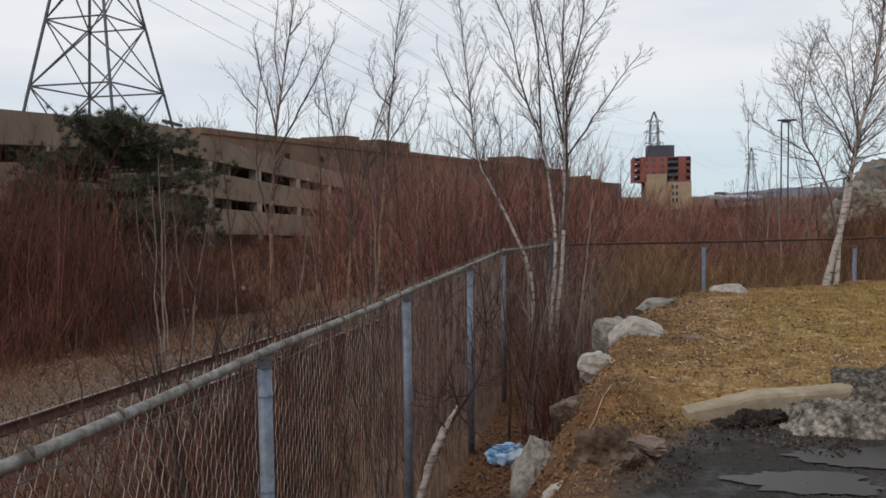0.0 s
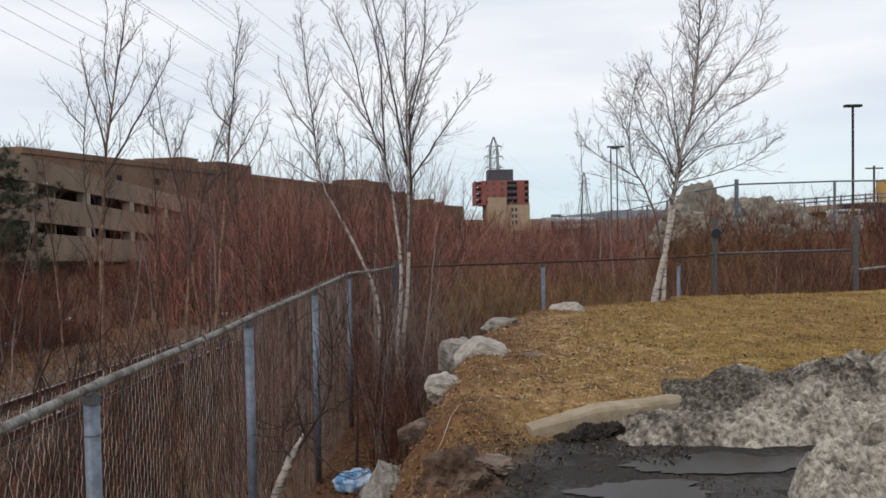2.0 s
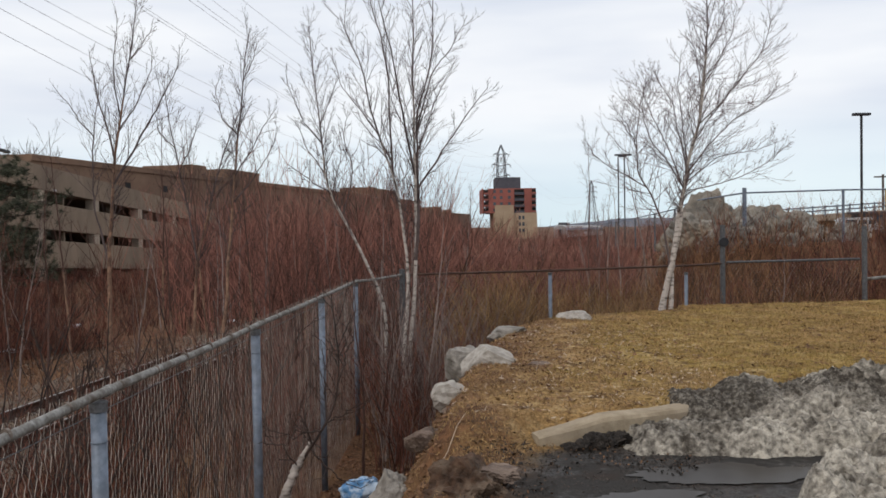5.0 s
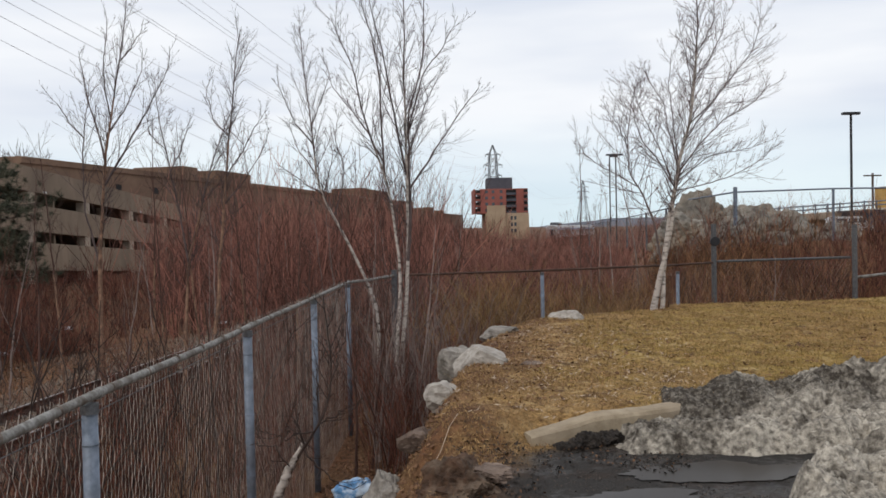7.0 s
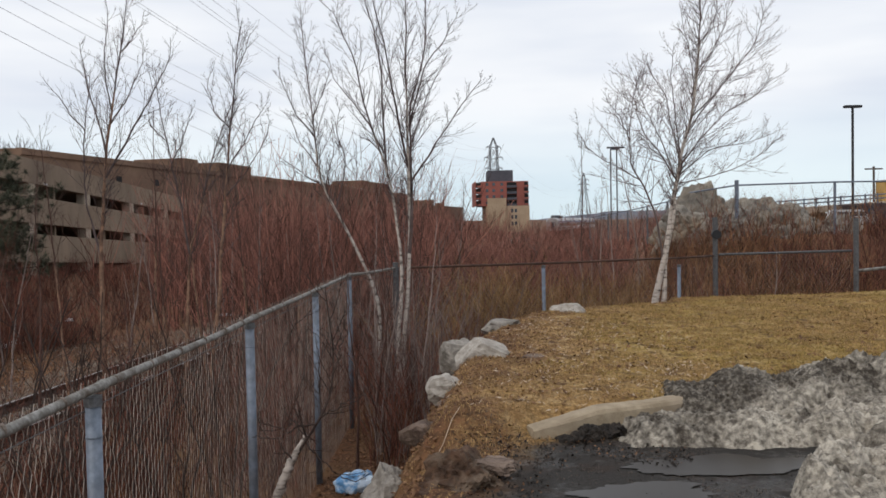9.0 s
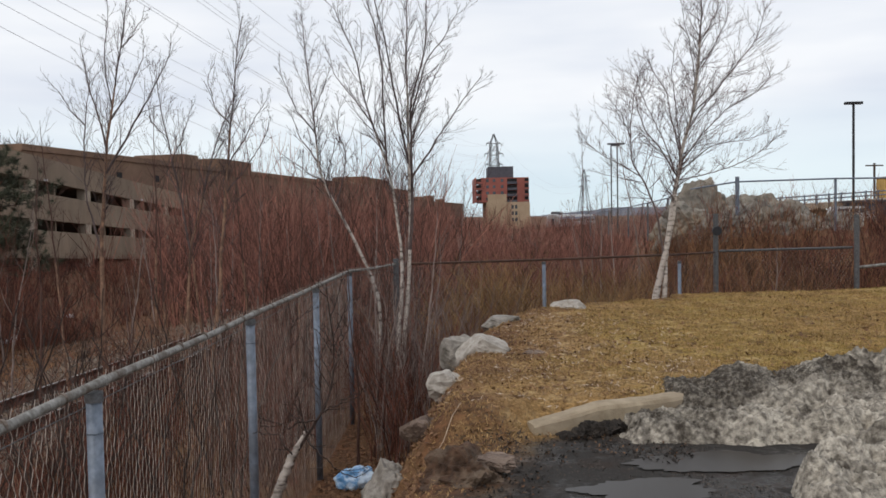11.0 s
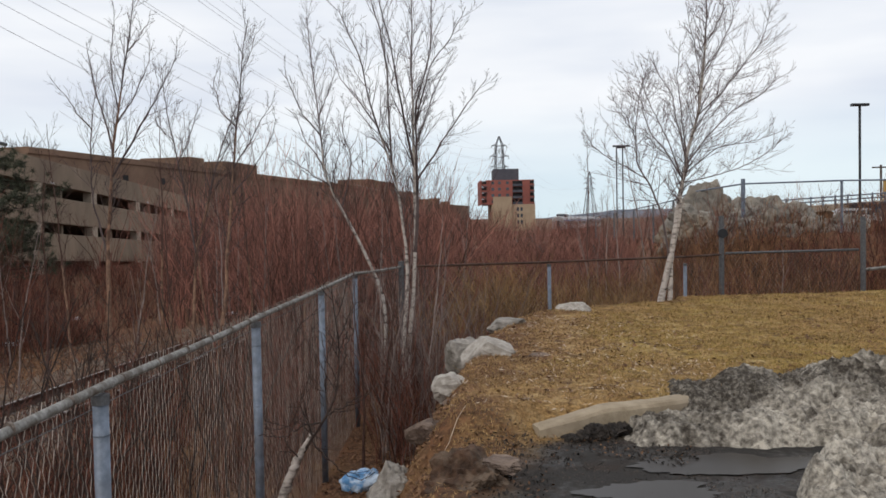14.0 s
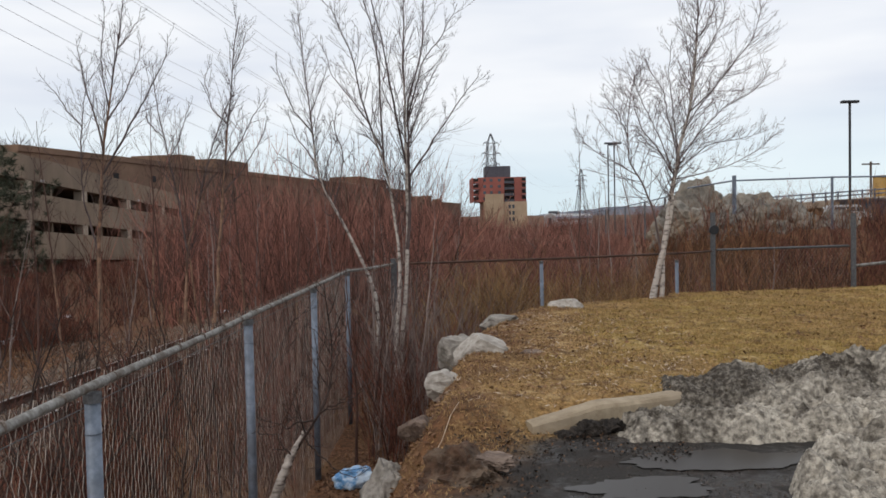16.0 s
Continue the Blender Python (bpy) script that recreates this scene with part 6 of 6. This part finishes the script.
def build_litter():
    rs = np.random.RandomState(9)
    keep = lambda x, y: (plateau(x, y) > 0.9) & (tar_mask(x, y) < 0.2)
    x, y = scatter(90000, -0.3, 7.5, 5.4, 15.5, keep, 51, 0.35, 0.0)
    flakes("grass", "short dry straw-coloured winter grass", x, y, 0.046, M_GRASS, 61, 0.85, 0.012, 9.0, "grass")
    x, y = scatter(50000, 0.8, 8.5, 6.4, 15.8, lambda x, y: keep(x, y) & (fbm(x, y, 1.3, 4, 27.0) + 0.3 * x > 0.5), 83, 0.4, 0.0)
    flakes("grass", "short olive-green winter grass on the lawn", x, y, 0.05, M_GRASS_GREEN, 84, 0.85, 0.012, 9.0, "grass")
    x, y = scatter(2200, 0.2, 7.5, 6.4, 15.2, keep, 85, 0.3, 0.35)
    flakes("leaf_litter", "dark brown leaf scraps pressed into the lawn", x, y, 0.05, M_LEAF, 86, 0.3, 0.015)
    x, y = scatter(1500, 0.0, 3.0, 6.4, 12.0, keep, 87, 0.4, 0.1)
    flakes("straw", "pale bleached straw bits on the lawn", x, y, 0.06, M_STALK, 88, 0.3, 0.02, 6.0, "straw")
    x, y = scatter(5000, 0.2, 3.5, 5.8, 14.8, lambda x, y: keep(x, y) & (x < 0.9 + 0.12 * y), 52, 0.5, 0.3)
    flakes("leaf_litter", "scattered brown dead leaves on the lawn", x, y, 0.026, M_LEAF, 62, 0.3, 0.01)
    x, y = scatter(16000, -1.7, 1.6, 4.6, 15.5, lambda x, y: (plateau(x, y) < 0.95) & (x > fence_x(y)), 53, 0.8, -0.2)
    flakes("leaf_litter", "brown and orange dead leaves below the boulders", x, y, 0.045, M_LEAF, 63, 0.45, 0.025)
    x, y = scatter(16000, -16, -2, 7, 26, lambda x, y: x < fence_x(y) - 0.1, 54, 1.5, -0.1)
    flakes("leaf_litter", "dead leaves along the railway", x, y, 0.06, M_LEAF, 64, 0.4, 0.03)
    x, y = scatter(14000, -16, -1.5, 9, 28, lambda x, y: np.abs(x - track_x(y) + 1.6) < 3.6, 55, 1.2, -0.1)
    flakes("ballast_gravel", "loose grey ballast stones along the rails", x, y, 0.05, M_GRAVEL, 65, 0.6, 0.02, 1.2, "gravel")
    x, y = scatter(5000, 0.2, 2.2, 4.4, 6.3, lambda x, y: plateau(x, y) > 0.8, 56, 0.4, 0.1)
    flakes("debris", "dark wet soil crumbs and bark bits on the asphalt", x, y, 0.014, M_TIE, 66, 0.5, 0.004, 1.5, "debris")
    x, y = scatter(1500, -0.2, 3.0, 5.2, 8.2, lambda x, y: (plateau(x, y) > 0.5) & (tar_mask(x, y) < 0.6), 57, 0.5, 0.2)
    stems_stuff("grass_tufts", "ragged tufts of dry grass among the stones", x, y, rs.uniform(0.04, 0.13, len(x)), M_GRASS, 67, 0.0016, 1, 0.4, 0.3, "grass")
    x, y = scatter(6000, -0.9, 0.7, 4.3, 8.4, lambda x, y: (plateau(x, y) > 0.25) & (tar_mask(x, y) < 0.5), 91, 0.4, 0.0)
    flakes("grass", "matted tan dead grass on the slope between the stones", x, y, 0.035, M_GRASS, 92, 0.7, 0.015, 8.0, "grass")
    x, y = scatter(1600, 0.1, 1.7, 4.5, 6.1, lambda x, y: plateau(x, y) > 0.6, 58, 0.35, 0.05)
    keep = y - 4.9 + 0.35 * np.sin(5 * x) > 0.75 * (x - 0.3) - 0.2
    x, y = x[keep], y[keep]
    flakes("debris", "clumps of black wet soil over the edge of the asphalt", x, y, 0.026, M_SOIL, 68, 0.7, 0.012, 1.4, "debris")
    flakes("debris", "torn brown leaves and bark in the wet soil", x[::3] + 0.02, y[::3], 0.022, M_LEAF, 69, 0.6, 0.02, 1.6, "debris")
    x, y = scatter(2200, -0.1, 2.4, 6.6, 12.5, lambda x, y: (plateau(x, y) > 0.5) & (x < np.interp(y, EDGE_Y, EDGE_X) + 0.9), 59, 0.5, 0.1)
    soft = (x - np.interp(y, EDGE_Y, EDGE_X)) / 0.9 < np.random.RandomState(3).rand(len(x)) ** 1.3
    x, y = x[soft], y[soft]
    flakes("leaf_litter", "reddish brown dead leaves along the lawn's edge", x, y, 0.026, M_LEAF, 70, 0.45, 0.02)
    # a broken pale reed stalk on the slope
    pts = [(x, y, float(ground_z(x, y)) + h) for x, y, h in ((-0.01, 5.86, 0.03), (0.03, 6.00, 0.04), (0.10, 6.18, 0.03), (0.17, 6.36, 0.02))]
    v, f = chain(pts, [0.002, 0.0035, 0.003, 0.002], 6)
    tagged(new("broken_stalk", raw_mesh("broken_stalk", v, f, M_STALK, True, np.full(len(v), 1.0))), "broken pale dry stalk lying on the slope", "stalk")


def build_fence_bush():
    """The dark bare bush with a pale foot that grows against the near side of the fence."""
    t = tree("bush", "dark bare bush with a thick pale gnarled foot against the fence", (-1.5, 7.2, -1.6), [
        ([(-0.10, -0.1), (0.00, 0.52), (0.07, 0.78), (0.19, 1.12), (0.30, 1.31), (0.41, 1.45), (0.50, 1.57), (0.63, 1.92), (0.61, 2.28), (0.56, 2.67)], 0.024, 0.004, 0.5),
        ([(0.63, 1.92), (0.70, 2.14), (0.76, 2.35)], 0.011, 0.003, 0.1),
        ([(0.46, 1.50), (0.32, 1.50), (0.17, 1.43), (-0.02, 1.48)], 0.009, 0.003, 0.1),
        ([(0.50, 1.57), (0.66, 1.61), (0.81, 1.71)], 0.009, 0.003, 0.1),
        ([(0.36, 1.38), (0.27, 1.62), (0.25, 1.72)], 0.009, 0.003, 0.1),
        ([(0.34, 1.33), (0.55, 1.15), (0.80, 1.02)], 0.009, 0.003, 0.1),
        ([(0.50, 1.57), (0.47, 1.84), (0.49, 2.18)], 0.010, 0.003, 0.1),
        ([(0.24, 1.18), (0.12, 1.31), (-0.12, 1.36)], 0.008, 0.003, 0.1)], 71, M_DARKWOOD, M_DARKWOOD, M_DARKWOOD, 15, (3, 2), 46, 0.22)
    rough = np.random.RandomState(5)
    pts = [(-0.11, -0.02, -0.1), (-0.01, -0.02, 0.52), (0.07, -0.02, 0.78), (0.19, -0.02, 1.10), (0.27, -0.02, 1.24), (0.36, -0.01, 1.38)]
    q = np.linspace(0, len(pts) - 1, 40)
    line = np.stack([np.interp(q, np.arange(len(pts)), np.asarray(pts)[:, k]) for k in range(3)], -1) + rough.normal(0, 0.004, (len(q), 3))
    v, f = chain(line, np.interp(q, np.arange(len(pts)), (0.046, 0.042, 0.042, 0.036, 0.030, 0.014)) * rough.uniform(0.82, 1.15, len(q)), 9)
    tagged(child(new("gnarled_foot", raw_mesh("gnarled_foot", np.asarray(v) + rough.normal(0, 0.004, np.shape(v)), f, M_BARK, False, np.full(len(v), 0.5))), t), "pale peeling bark")


def build_snow_patches():
    rs = np.random.RandomState(15)
    m = material("old_snow", (0.45, 0.45, 0.46), (0.72, 0.72, 0.74), 4, 0.85, 0.02, 16)
    for u, y, r in ((-0.515, 26, 0.2), (-0.50, 26.6, 0.16), (-0.25, 33, 0.2), (-0.19, 34, 0.22), (0.31, 19.2, 0.20), (0.325, 19.6, 0.16), (0.345, 19.3, 0.14), (-0.44, 33, 0.24)):
        x = u * y
        bm = bmesh.new()
        bmesh.ops.create_icosphere(bm, subdivisions=3, radius=1.0)
        for v in bm.verts:
            c = v.co
            k = 1 + 0.5 * noise.noise(c * 1.7 + Vector((x, y, 0)))
            v.co = Vector((c.x * r * k * 1.3, c.y * r * k, c.z * r * 0.35 * k))
        ob = part("snow_patch", bm, m, smooth=True)
        ob.matrix_world = pose(x, y, float(ground_z(x, y)) + 0.06)
        tagged(ob, "small leftover patch of old snow among the brush", "snow", "snow patches")


def build_hill():
    """A ridge at the end of the valley, its haze put into the blue-grey colour."""
    xs = np.linspace(60, 420, 90)
    top = 1.6 + 900 * (0.002 + 0.009 * step(90, 230, xs) + 0.002 * fbm(xs, xs * 0, 25, 4, 21))
    rows = np.stack([np.stack([xs, np.full(90, 900.0), np.full(90, -6.0)], -1), np.stack([xs, np.full(90, 930.0), top], -1), np.stack([xs, np.full(90, 1000.0), np.full(90, -6.0)], -1)])
    i = np.arange(270).reshape(3, 90)
    f = np.stack([i[:-1, :-1], i[:-1, 1:], i[1:, 1:], i[1:, :-1]], -1).reshape(-1, 4)
    tagged(new("hill", raw_mesh("hill", rows.reshape(-1, 3), f, M_HILL, True)), "hazy blue-grey wooded ridge on the skyline", "hill", kind="structure")


build_pine()
build_hill()
build_snow_patches()
build_far_right()
build_train()
build_bag()
build_litter()
build_fence_bush()
